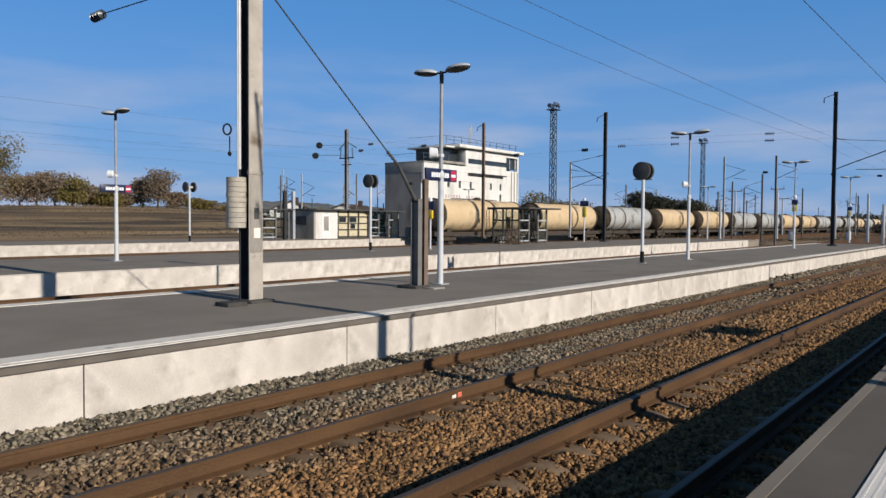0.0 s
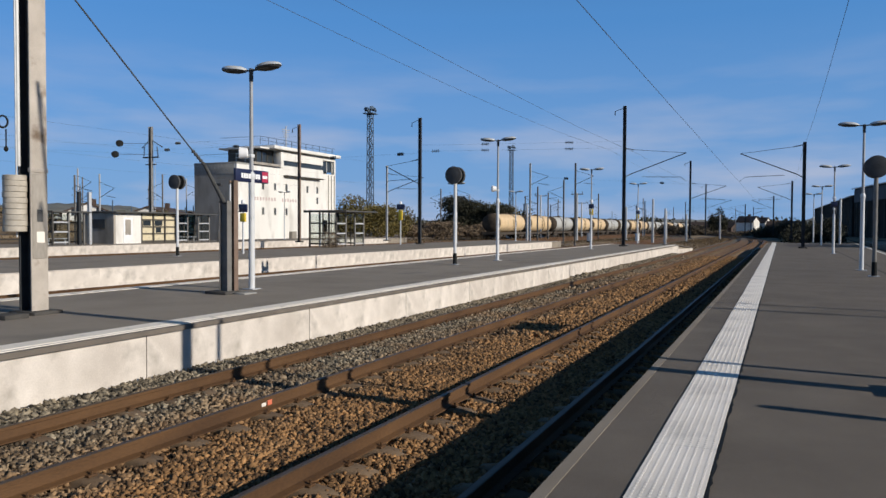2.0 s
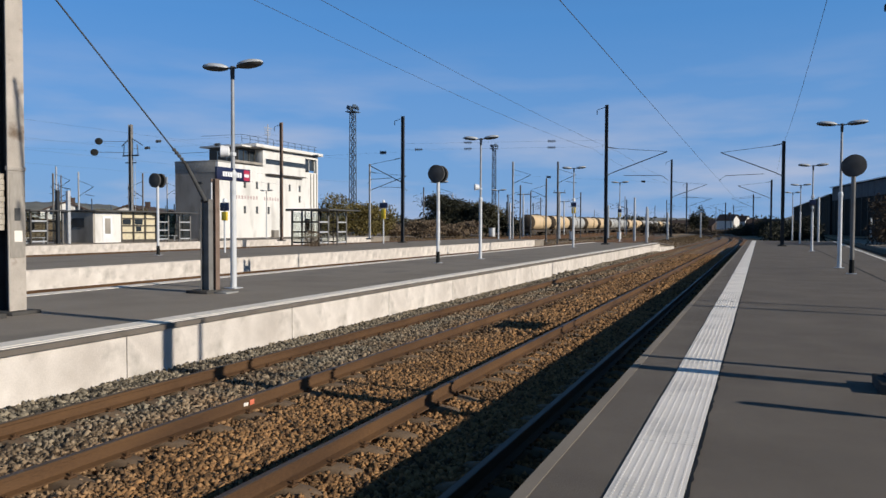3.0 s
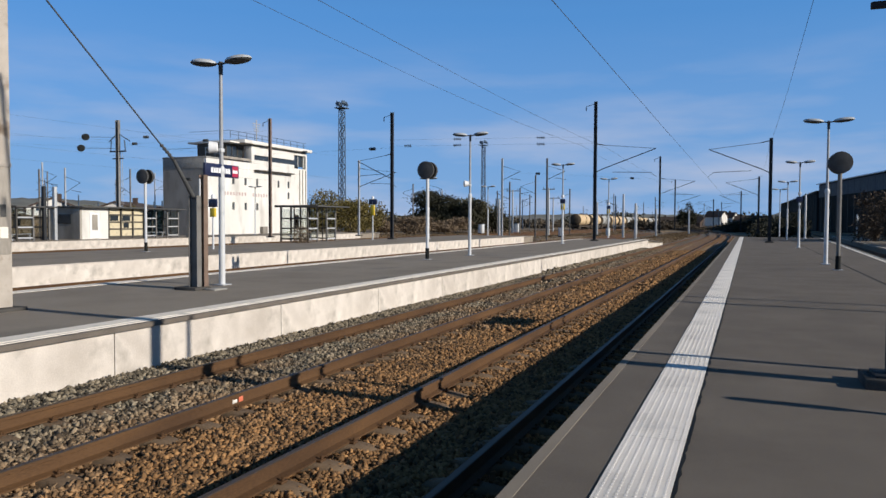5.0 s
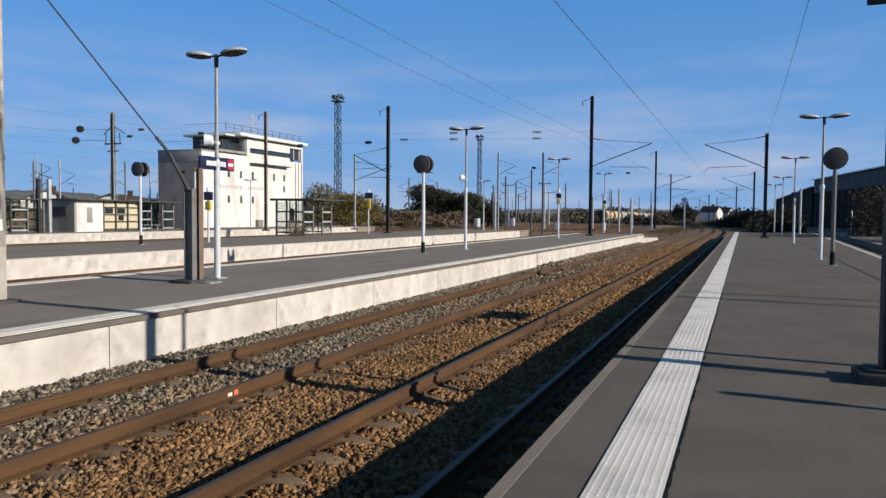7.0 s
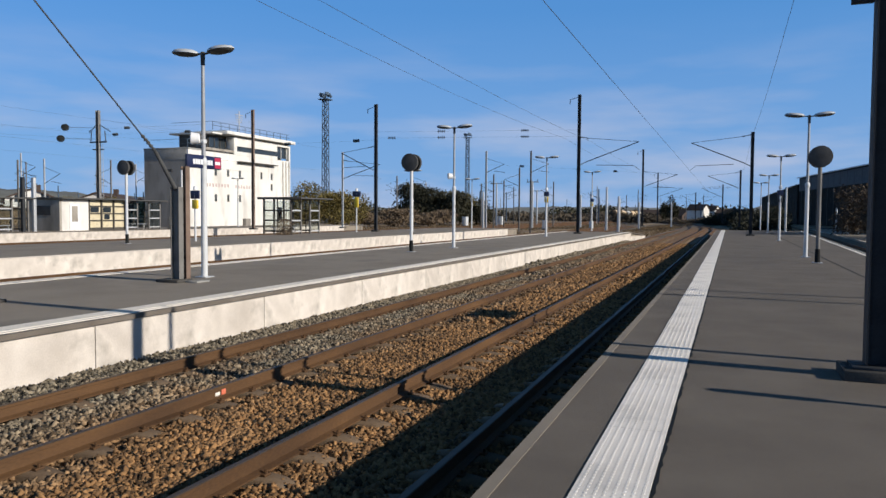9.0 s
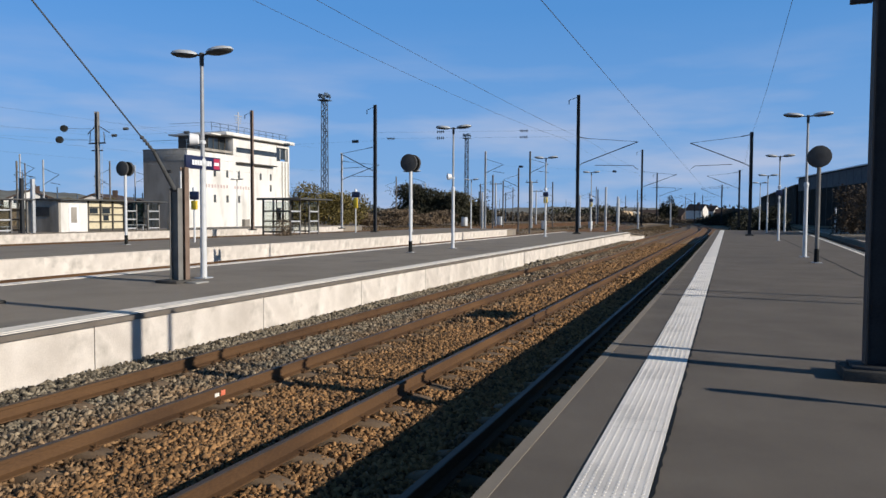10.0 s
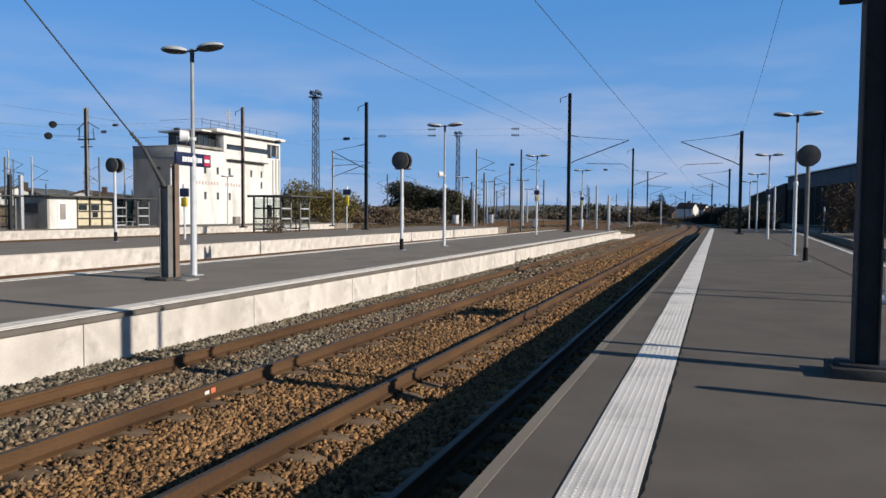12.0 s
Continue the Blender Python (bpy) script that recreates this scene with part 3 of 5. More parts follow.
# last platform, before the signal box
EDGE_4, BACK_4, END_4 = -44.3, -52.5, 86.0
pf4 = slab("platform_4", [(BACK_4, y) for y in (-50, END_4)], [(EDGE_4 - 0.13, y) for y in (-50, END_4)], lambda x, y: -0.004, -0.95, M_ASPHALT_OLD, "low worn platform beside the yard tracks")
platform_wall(pf4, EDGE_4, [END_4 - 5.2 * (k + 1) for k in range(25)], -0.02, 0.82)
strip("coping", EDGE_4 - 0.13, EDGE_4 + 0.02, (-50, END_4), 0.0, M_CONCRETE, pf4, 0.018)


# ---- platform lamps ----
def lamp_head(bm, x, z, tilt):
    m = pose(x, 0, z, 0, tilt, 0) @ Matrix.Diagonal((1.0, 0.62, 1.0, 1))
    lathe(bm, [(0.30, 0.0), (0.338, 0.004), (0.335, 0.022), (0.30, 0.058), (0.20, 0.088), (0.05, 0.10)], 24, m)


def lamp_glass(bm, x, z, tilt):
    m = pose(x, 0, z, 0, tilt, 0) @ Matrix.Diagonal((1.0, 0.62, 1.0, 1))
    lathe(bm, [(0.08, -0.062), (0.20, -0.055), (0.30, -0.030), (0.334, 0.002), (0.05, 0.003)], 24, m)


def speaker(parent, z, turn):
    sp = part("loudspeaker", lathe(BM(), [(0.07, 0.0), (0.115, 0.02), (0.125, 0.10), (0.14, 0.19), (0.115, 0.205)], 16, pose(0, 0, z, 90, 0, turn) @ pose(0, 0, 0.07)), M_WHITE, parent, "white horn loudspeaker")
    part("speaker_bracket", box(BM(), -0.05, 0.05, -0.06, 0.06, z - 0.10, z - 0.02, 0.01), M_LAMPGREY, sp)


def name_board(parent, z, length=1.15):
    """Navy board along the track, with a pale bar where the unreadable name stands and a red end."""
    sg = part("name_board", box(BM(), -0.035, 0.035, -length / 2, length / 2, z - 0.145, z + 0.145, 0.012), M_NAVY, parent, "navy station name board")
    for s in (-1, 1):
        for k in range(8):
            part("letter_bar", box(BM(), s * 0.037 - 0.002, s * 0.037 + 0.002, length * (-0.34 + 0.072 * k), length * (-0.281 + 0.072 * k), z - 0.06, z + 0.05), M_WHITE, sg, "", 0)
        part("red_panel", box(BM(), s * 0.037 - 0.002, s * 0.037 + 0.002, length * 0.29, length * 0.47, z - 0.12, z + 0.12), M_RED, sg, "crimson emblem panel", 0)
        part("emblem_bar", box(BM(), s * 0.040 - 0.001, s * 0.040 + 0.001, length * 0.30, length * 0.45, z - 0.04, z + 0.03), M_WHITE, sg, "", 0)
    return sg


def platform_lamp(x, y, label, h=5.0, sign=False, speakers=False, notice=False, notice_mat=None):
    lp = thing("platform_lamp", label, "lamp post", "platform lamps", m=pose(x, y, 0))
    part("pole", tube(BM(), (0, 0, 0), (0, 0, 2.6), 0.072, 0.066, 14), M_LAMPGREY, lp)
    # Upper pole greyed: its dark look against bright sky is in the colour.
    part("upper_pole", tube(BM(), (0, 0, 2.6), (0, 0, h - 0.2), 0.048, 0.038, 14), M_UPPERPOLE, lp, "slimmer upper pole, greyed for contrast with bright sky")
    part("pole_head", tube(BM(), (0, 0, h - 0.26), (0, 0, h + 0.0), 0.046, 0.05, 14), M_DISCGREY, lp, "dark pole head")
    part("base_plate", box(BM(), -0.15, 0.15, -0.15, 0.15, 0, 0.025, 0.005), M_GALV, lp)
    part("collar", lathe(BM(), [(0.075, 2.5), (0.085, 2.53), (0.085, 2.62), (0.05, 2.68)], 14), M_LAMPGREY, lp)
    part("cross_arm", tube(tube(tube(BM(), (-0.42, 0, h + 0.03), (0, 0, h - 0.02), 0.022), (0, 0, h - 0.02), (0.42, 0, h + 0.03), 0.022), (0, 0, h - 0.12), (0, 0, h + 0.03), 0.05), M_DISCGREY, lp)
    for s in (-1, 1):
        bm = BM()
        lamp_head(bm, s * 0.48, h + 0.03, -s * 5)
        hd = part("lamp_head", bm, M_LAMPSHELL, lp, "pale grey saucer lamp head", 60)
        bm = BM()
        lamp_glass(bm, s * 0.48, h + 0.03, -s * 5)
        # The shade under the saucer is put into this dark lens colour.
        part("diffuser", bm, M_DISCGREY, hd, "lens with the underside's shade in its colour", 60)
    if speakers:
        speaker(lp, 3.1, -55)
    if sign:
        name_board(lp, 2.58)
    if notice:
        part("line_sign", box(BM(), -0.17, 0.17, -0.05, 0.05, 2.72, 3.02, 0.01), M_NAVY, lp, "dark platform number board")
        part("notice_panel", box(BM(), -0.13, 0.13, -0.06, 0.06, 2.3, 2.68, 0.01), notice_mat or M_YELLOW, lp, "dark notice panel" if notice_mat else "yellow notice panel")
        part("camera_housing", box(BM(), -0.08, 0.08, -0.14, 0.14, 3.1, 3.3, 0.03), M_WHITE, lp, "white housing")
    return lp


L1 = "pale grey twin-headed lamp post on the island platform"
platform_lamp(-10.98, 13.56, "twin-headed lamp post with navy name board and white loudspeakers", 4.98, True, True)
platform_lamp(-11.13, 30.1, "twin-headed pale grey lamp post with a white loudspeaker", 5.18, False, True)
platform_lamp(-11.54, 49.2, "twin-headed lamp post with yellow notice and dark number board", 5.3, False, False, True)
platform_lamp(-12.1, 70.2, "twin-headed lamp post near the platform's far end", 5.5, False, False, True)
# Out of view; added so its shadow stripe ends at the far wall's top.
slim = thing("slim_post", "unseen slim post added to cast a shadow stripe", "post", m=pose(2.62, 8.2, 0))
part("pole", tube(BM(), (0, 0, 0), (0, 0, 4.25), 0.06, 0.045, 14), M_LAMPGREY, slim)
part("base_plate", box(BM(), -0.14, 0.14, -0.14, 0.14, 0, 0.025, 0.005), M_GALV, slim)
platform_lamp(2.57, 29.35, L1, 5.02)
platform_lamp(2.80, 48.5, "twin-headed lamp post with dark notice and number boards", 5.02, False, False, True, M_DISCGREY)
platform_lamp(3.15, 70.5, L1, 5.0)
platform_lamp(3.10, 86.0, L1, 5.0)
platform_lamp(-25.56, 13.3, "twin-headed lamp post with navy name board on the second island", 5.25, True, True)
platform_lamp(-25.2, 58.0, L1, 5.1)
platform_lamp(-25.0, 73.0, L1, 5.1)
platform_lamp(-49.0, 66.0, "twin-headed lamp post on the far worn platform", 5.1)


# ---- round double-faced platform signs ----
def round_sign(x, y, label, h=3.42, gap=0.17, post_mat=None):
    rs = thing("round_sign", label, "platform sign", "round platform signs", m=pose(x, y, 0))
    part("post", tube(BM(), (0, 0, 0.42), (0, 0, h), 0.062, 0.062, 14), post_mat or M_LAMPGREY, rs)
    part("post_sleeve", tube(BM(), (0, 0, 0), (0, 0, 0.44), 0.078, 0.074, 14), M_BLACK, rs, "black sleeve at the post's foot")
    part("base_plate", box(BM(), -0.14, 0.14, -0.14, 0.14, 0, 0.02, 0.004), M_GALV, rs)
    part("hanger", box(BM(), -0.05, 0.05, -gap, gap, h - 0.08, h + 0.08, 0.01), M_GALV, rs)
    for s in (-1, 1):
        m = pose(0, s * gap, h, s * 90, 0, 0)
        ds = part("disc", lathe(BM(), [(0.30, -0.055), (0.335, -0.045), (0.335, 0.045), (0.318, 0.055)], 36, m), M_DISCGREY, rs, "dark round sign drum")
        part("face", lathe(BM(), [(0.312, 0.056), (0.312, 0.060), (0.30, 0.062)], 36, m), M_BLACK, ds, "black round face")
        bm = BM()
        for k, w in enumerate((0.20, 0.13)):
            box(bm, -w / 2 - 0.04, w / 2, s * (gap + 0.064) - 0.002, s * (gap + 0.064) + 0.002, h + 0.01 - 0.06 * k, h + 0.028 - 0.06 * k)
        part("lettering_bar", bm, M_DISCGREY, ds, "faint bars of lettering", 0)
    return rs


round_sign(-11.39, 26.1, "round black double-faced sign on a pale post")
round_sign(2.61, 25.9, "round black double-faced sign on a dull grey post", 3.32, post_mat=M_GREYSTEEL)
round_sign(-26.0, 26.7, "round black double-faced sign on the second island", 3.5)
round_sign(-45.2, 28.8, "round black double-faced sign by the yard tracks", 3.75, 0.3)


# ---- catenary masts ----
def mast_body(parent, h, w, d, mat_):
    part("mast", h_beam(BM(), w, d, 0.06, h), mat_, parent)
    part("foundation", box(BM(), -0.30, 0.30, -0.27, 0.27, -0.02, 0.09, 0.015), M_FOOTING, parent, "dark concrete mast foundation")
    part("base_flange", box(BM(), -0.22, 0.22, -0.19, 0.19, 0.09, 0.115, 0.004), mat_, parent)


def insulator(bm, a, b, r=0.055, n=5):
    a, b = Vector(a), Vector(b)
    q = (b - a).to_track_quat("Z", "Y").to_matrix().to_4x4()
    L = (b - a).length
    rings = [(0.02, 0.0)]
    for k in range(n):
        c = L * (k + 0.5) / n
        rings += [(0.025, c - 0.3 * L / n), (r, c), (0.025, c + 0.3 * L / n)]
    rings += [(0.02, L)]
    return lathe(bm, rings, 8, Matrix.Translation(a) @ q)


def cantilever(parent, side, reach, z_low, z_high, z_contact):
    """Sloping tube, tie and steady arm that carry the wires over a track."""
    arm = part("cantilever", tube(BM(), (side * 0.5, 0, z_low + (z_high - z_low) * 0.12), (side * reach, 0, z_high), 0.035, sides=8), M_MAST, parent, "steel bracket arm")
    part("top_tie", tube(BM(), (side * 0.75, 0, z_high + 0.12 + 0.25), (side * reach, 0, z_high), 0.016, sides=6), M_MAST, arm)
    part("steady_arm", tube(tube(BM(), (side * reach * 0.30, 0, z_contact + 0.42), (side * (reach * 0.92), 0, z_contact + 0.34), 0.02, sides=6), (side * reach * 0.92, 0, z_contact + 0.34), (side * (reach + 0.05), 0, z_contact), 0.014, sides=6), M_MAST, arm)
    bm = BM()
    insulator(bm, (side * 0.1, 0, z_low), (side * 0.5, 0, z_low + (z_high - z_low) * 0.12))
    insulator(bm, (side * 0.1, 0, z_high + 0.5), (side * 0.75, 0, z_high + 0.37))
    part("insulator", bm, M_INSUL, arm, "dark ribbed insulators")
    return arm


def catenary_mast(x, y, h, label, sides=(), mat_=None, w=0.2, d=0.24, spur=True):
    ms = thing("catenary_mast", label, "catenary mast", "overhead line masts", m=pose(x, y, 0))
    mast_body(ms, h, w, d, mat_ or M_MAST)
    for side, reach, zl, zh, zc in sides:
        cantilever(ms, side, reach, zl, zh, zc)
    if spur:
        br = part("feeder_bracket", tube(BM(), (0, 0, h - 0.15), (-0.75, 0, h - 0.38), 0.022, sides=6), M_MAST, ms)
        bm = BM()
        insulator(bm, (-0.75, 0, h - 0.38), (-0.75, 0, h - 0.72))
        part("insulator", bm, M_INSUL, br)
    return ms


ML = "dark steel catenary mast with a sloping bracket arm"
near_mast = catenary_mast(1.28, 7.62, 8.0, "dark steel catenary mast on a low concrete footing beside the shadows", ((-1, 4.15, 5.2, 7.05, 4.9),), w=0.2, d=0.21, spur=False)
part("sign_bracket", box(BM(), -0.30, -0.12, -0.03, 0.03, 3.36, 3.42, 0.008), M_MAST, near_mast)
catenary_mast(1.50, 60.15, 7.75, ML, ((-1, 4.35, 5.2, 7.05, 4.95),), spur=False)
catenary_mast(1.35 + bend(109), 109, 7.75, ML, ((-1, 4.2, 5.2, 7.0, 4.95),), spur=False)
catenary_mast(0.6 + bend(158), 158, 7.75, ML, ((-1, 4.0, 5.2, 7.0, 4.95),), spur=False)
catenary_mast(0.6 + bend(210), 210, 7.75, ML, ((-1, 4.0, 5.2, 7.0, 4.95),), spur=False)
catenary_mast(-11.15, 58.4, 10.9, "tall dark catenary mast with arms over the running track", ((1, 4.6, 5.4, 7.1, 4.95),))
catenary_mast(-11.3, 106, 10.6, "tall dark catenary mast beyond the platform end", ((1, 4.6, 5.4, 7.1, 4.95),))
catenary_mast(-14.0, 160, 10.4, "tall dark catenary mast beyond the platform end", ((1, 4.9, 5.4, 7.1, 4.95),))
catenary_mast(-27.12, 54.85, 10.4, "tall dark catenary mast on the second island platform", ((-1, 3.2, 5.0, 6.5, 4.95),))
catenary_mast(-40.0, 56.1, 10.7, "brown-grey catenary mast standing between the yard tracks", (), M_RUSTPOST)
catenary_mast(-36.9, 67.0, 7.7, "grey catenary post with a bracket between the yard tracks", ((1, 4.2, 5.0, 6.4, 4.9),), M_GALV, 0.16, 0.16, False)

# yard and skyline masts, further off
for fx, fy, fh, fs in ((-27.0, 84.0, 9.0, 1), (-33.2, 107.0, 7.5, -1), (-36.6, 124.0, 7.4, 1), (-27.3, 100.0, 8.0, -1), (-22.6, 88.0, 9.2, 1), (-29.9, 133.0, 7.5, -1), (-45.2, 104.0, 8.0, 1), (-46.0, 140.0, 7.6, 1), (-57.0, 124.0, 8.4, -1), (-62.0, 150.0, 8.4, 1), (-50.0, 178.0, 8.4, -1), (-36.4, 190.0, 8.4, 1), (-29.8, 180.0, 8.4, -1), (-23.0, 205.0, 8.4, 1), (-40.1, 230.0, 8.4, 1), (-70.0, 190.0, 8.4, 1), (-80.0, 230.0, 8.4, -1), (-58.0, 250.0, 8.4, 1), (-33.0, 260.0, 8.4, -1), (-47.0, 290.0, 8.4, 1), (-66.0, 320.0, 8.4, 1), (-90.0, 300.0, 8.4, -1), (-25.0, 300.0, 8.4, 1), (-105.0, 270.0, 8.4, 1), (-14.0, 270.0, 8.2, 1),
                       (-58.5, 47.5, 6.0, 1), (-67.0, 57.5, 7.0, 1), (-74.0, 60.5, 8.0, 1), (-61.5, 61.0, 7.0, -1), (-80.0, 84.0, 8.4, 1), (-92.0, 76.0, 8.4, -1), (-100.0, 96.0, 8.4, 1), (-112.0, 92.0, 8.4, 1), (-88.0, 108.0, 8.4, -1), (-70.0, 99.0, 7.4, 1)):
    gz = ground_height(fx, fy)
    fm = thing("yard_mast", "slim grey overhead line post far across the yard", "catenary mast", "far yard masts", m=pose(fx, fy, gz))
    w_ = 0.12 if fx < -57 and fy < 110 else 0.19
    part("mast", h_beam(BM(), w_, w_, 0, fh - gz), M_GREYSTEEL if int(fy) % 3 else M_GALV, fm)
    part("bracket_arm", tube(tube(BM(), (0, 0, fh - gz - 2.6), (fs * 2.2, 0, fh - gz - 1.6), 0.03, sides=6), (0, 0, fh - gz - 0.9), (fs * 2.2, 0, fh - gz - 1.6), 0.02, sides=6), M_MAST, fm)
    part("steady_arm", tube(BM(), (fs * 1.0, 0, fh - gz - 2.4), (fs * 2.3, 0, fh - gz - 2.6), 0.025, sides=6), M_MAST, fm)


rm_ = random.Random(21)
for k in range(46):
    a_ = radians(rm_.uniform(-50, 1.5))
    r_ = rm_.uniform(190, 480)
    hh = rm_.uniform(7.5, 10.5)
    fm = thing("yard_mast", "slim grey overhead line post far across the yard", "catenary mast", "far yard masts", m=pose(r_ * math.sin(a_), r_ * math.cos(a_), -0.8))
    # Blue-grey here puts the distance haze into the posts' colour.
    part("mast", box(BM(), -0.12, 0.12, -0.12, 0.12, 0, hh), M_TOWER, fm, "", 0)
    part("bracket_arm", tube(BM(), (0, 0, hh - 2.2), (rm_.choice((-2.6, 2.6)), 0, hh - 1.4), 0.06, sides=5), M_TOWER, fm)


# portal mast with transformer-like insulators behind the far platform
def switch_mast(x, y, h):
    sm = thing("switch_mast", "tall grey mast with insulators and round counterweight pulleys", "catenary mast", "overhead line masts", m=pose(x, y, -0.8))
    part("mast", h_beam(BM(), 0.3, 0.34, 0, h + 0.8), M_GREYSTEEL, sm)
    bm = BM()
    box(bm, -1.05, 1.05, -0.06, 0.06, h - 2.35, h - 2.22)
    box(bm, -0.7, 0.7, -0.06, 0.06, h - 3.05, h - 2.95)
    part("cross_arm", bm, M_MAST, sm)
    for s in (-1, 1):
        bm = BM()
        insulator(bm, (s * 0.95, 0, h - 2.2), (s * 0.85, 0, h - 1.2), 0.1, 6)
        part("insulator", bm, M_INSUL, sm)
        bm = BM()
        insulator(bm, (s * 0.2, 0, h - 0.6), (s * 1.4, 0.2, h - 1.3), 0.08, 6)
        part("insulator", bm, M_INSUL, sm)
    ld = BM()
    for s in (-1, 1):
        tube(ld, (0.35, s * 0.22, 0.2), (0.35, s * 0.22, h - 2.4), 0.02, sides=6)
    for k in range(22):
        tube(ld, (0.35, -0.22, 0.5 + 0.35 * k), (0.35, 0.22, 0.5 + 0.35 * k), 0.012, sides=5)
    part("ladder", ld, M_GALV, sm)
    for k, (dx, dz) in enumerate(((-2.9, -1.0), (-3.3, -2.1))):
        pl = part("pulley", lathe(BM(), [(0.28, -0.1), (0.36, -0.05), (0.36, 0.05), (0.28, 0.1)], 16, pose(dx * 0.69, dx * 0.72, h + dz, 65, 0, 46)), M_BLACK, sm, "black round pulley")
        part("tie_wire", tube(BM(), (0, 0, h + dz + 0.1), (dx * 0.69, dx * 0.72, h + dz), 0.02, sides=5), M_WIRE, pl)


switch_mast(-58.0, 56.0, 11.4)


# ---- weighted tension pole and anchor post on the island platform ----
def tension_pole():
    tp = thing("tension_pole", "tall weathered steel catenary pole with hanging counterweights", "catenary mast", m=pose(-11.15, 8.26, 0))
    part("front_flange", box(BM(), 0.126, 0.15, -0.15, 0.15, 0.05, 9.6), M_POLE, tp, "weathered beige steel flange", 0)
    # Web and rear flange are coloured dark to give the recess its shade.
    part("web", box(BM(), -0.126, 0.126, -0.012, 0.012, 0.05, 9.6), M_MAST, tp, "steel web, coloured dark for the recess's shade", 0)
    part("rear_flange", box(BM(), -0.15, -0.126, -0.15, 0.15, 0.05, 9.6), M_MAST, tp, "rear steel flange, coloured dark for the recess's shade", 0)
    part("stiffener", box(BM(), 0.10, 0.165, -0.16, 0.16, 2.30, 2.37, 0.006), M_POLE, tp)
    part("cover_plate", box(BM(), 0.152, 0.160, -0.13, 0.13, 0.9, 2.28, 0.004), M_RENDER_GREY, tp, "grey cover plate")
    part("notice", box(BM(), 0.162, 0.168, -0.06, 0.08, 1.16, 1.34), M_STRIPE, tp, "small white notice", 0)
    part("black_label", box(BM(), 0.162, 0.168, -0.05, 0.05, 1.50, 1.70), M_DISCGREY, tp, "", 0)
    part("foundation", box(box(BM(), -0.26, 0.36, -0.26, 0.26, -0.02, 0.05, 0.015), 0.12, 0.50, -0.85, -0.45, -0.02, 0.07, 0.015), M_FOOTING, tp, "dark concrete footing")
    wt = part("weight_rod", tube(BM(), (-0.08, -0.225, 1.25), (-0.08, -0.225, 9.0), 0.014, sides=8), M_GALV, tp)
    for k in range(10):
        part("counterweight", lathe(BM(), [(0.174, 0.002), (0.18, 0.007), (0.18, 0.084), (0.174, 0.089)], 22, pose(-0.10 + 0.006 * (k % 3), -0.245 + 0.005 * (k % 2), 1.34 + 0.091 * k)), M_WEIGHT, wt, "cast iron weight disc")
    ring = BM()
    for k in range(20):
        a0, a1 = 2 * math.pi * k / 20, 2 * math.pi * (k + 1) / 20
        c = Vector((-0.20, -0.36, 3.10))
        d = Vector((0.6, 0.8, 0))
        tube(ring, c + d * 0.068 * math.cos(a0) + Vector((0, 0, 0.095 * math.sin(a0))), c + d * 0.068 * math.cos(a1) + Vector((0, 0, 0.095 * math.sin(a1))), 0.016, sides=6)
    part("guide_ring", ring, M_BLACK, tp, "black guide ring")
    part("hook", tube(BM(), (-0.17, -0.33, 2.98), (-0.17, -0.33, 2.66), 0.012, sides=6), M_BLACK, tp)
    part("hook_ball", lathe(BM(), [(0.01, 2.62), (0.035, 2.65), (0.035, 2.68), (0.01, 2.71)], 10, pose(-0.17, -0.33, 0)), M_BLACK, tp)
    part("conduit", tube(BM(), (-0.10, -0.17, 2.4), (-0.10, -0.17, 9.4), 0.028, sides=8), M_LAMPGREY, tp)
    arm = part("registration_arm", tube(BM(), (-0.15, 0, 6.02), (-5.0, -0.15, 6.0), 0.014, sides=6), M_WIRE, tp, "thin arm over the next track")
    bm = BM()
    insulator(bm, (-5.0, -0.15, 6.0), (-5.45, -0.17, 5.96), 0.11, 4)
    part("insulator", bm, M_INSUL, arm, "dark ribbed insulator")
    return tp


tension_pole()


def anchor_post():
    ap = thing("anchor_post", "short grey steel anchor post with a taut guy cable", "anchor post", m=pose(-10.78, 12.45, 0))
    part("post", h_beam(BM(), 0.14, 0.22, 0.05, 1.98, 0.016), M_GREYSTEEL, ap)
    part("rear_post", h_beam(BM(), 0.13, 0.13, 0.02, 2.42, 0.014), M_RUSTPOST, ap, "rusty brown rear post").location = (0.10, 0.15, 0)
    part("pale_conduit", box(BM(), 0.068, 0.098, 0.04, 0.075, 0.05, 2.34, 0.006), M_LAMPGREY, ap, "pale vertical conduit").location = (0.0, 0.0, 0)
    part("foundation", box(BM(), -0.34, 0.22, -0.26, 0.22, -0.02, 0.06, 0.012), M_FOOTING, ap, "dark concrete footing")
    part("foundation_step", box(BM(), 0.24, 0.55, -0.05, 0.35, -0.02, 0.03, 0.01), M_KERB, ap)
    tie = part("strut_head", tube(BM(), (-0.02, 0.0, 1.93), (-0.12, -0.48, 2.70), 0.05, 0.035, 10), M_DISCGREY, ap, "grey cable socket")
    bm = BM()
    insulator(bm, (-0.12, -0.48, 2.70), (-0.16, -0.80, 2.99), 0.045, 5)
    part("turnbuckle", bm, M_DISCGREY, tie)
    part("guy_cable", tube(BM(), (-0.16, -0.79, 2.98), (-0.24, -4.02, 5.76), 0.015, sides=8), M_WIRE, ap, "taut steel guy cable")
    part("stay_lug", box(BM(), -0.32, -0.10, -0.03, 0.03, 2.30, 2.36, 0.01), M_MAST, ap)
    return ap


anchor_post()


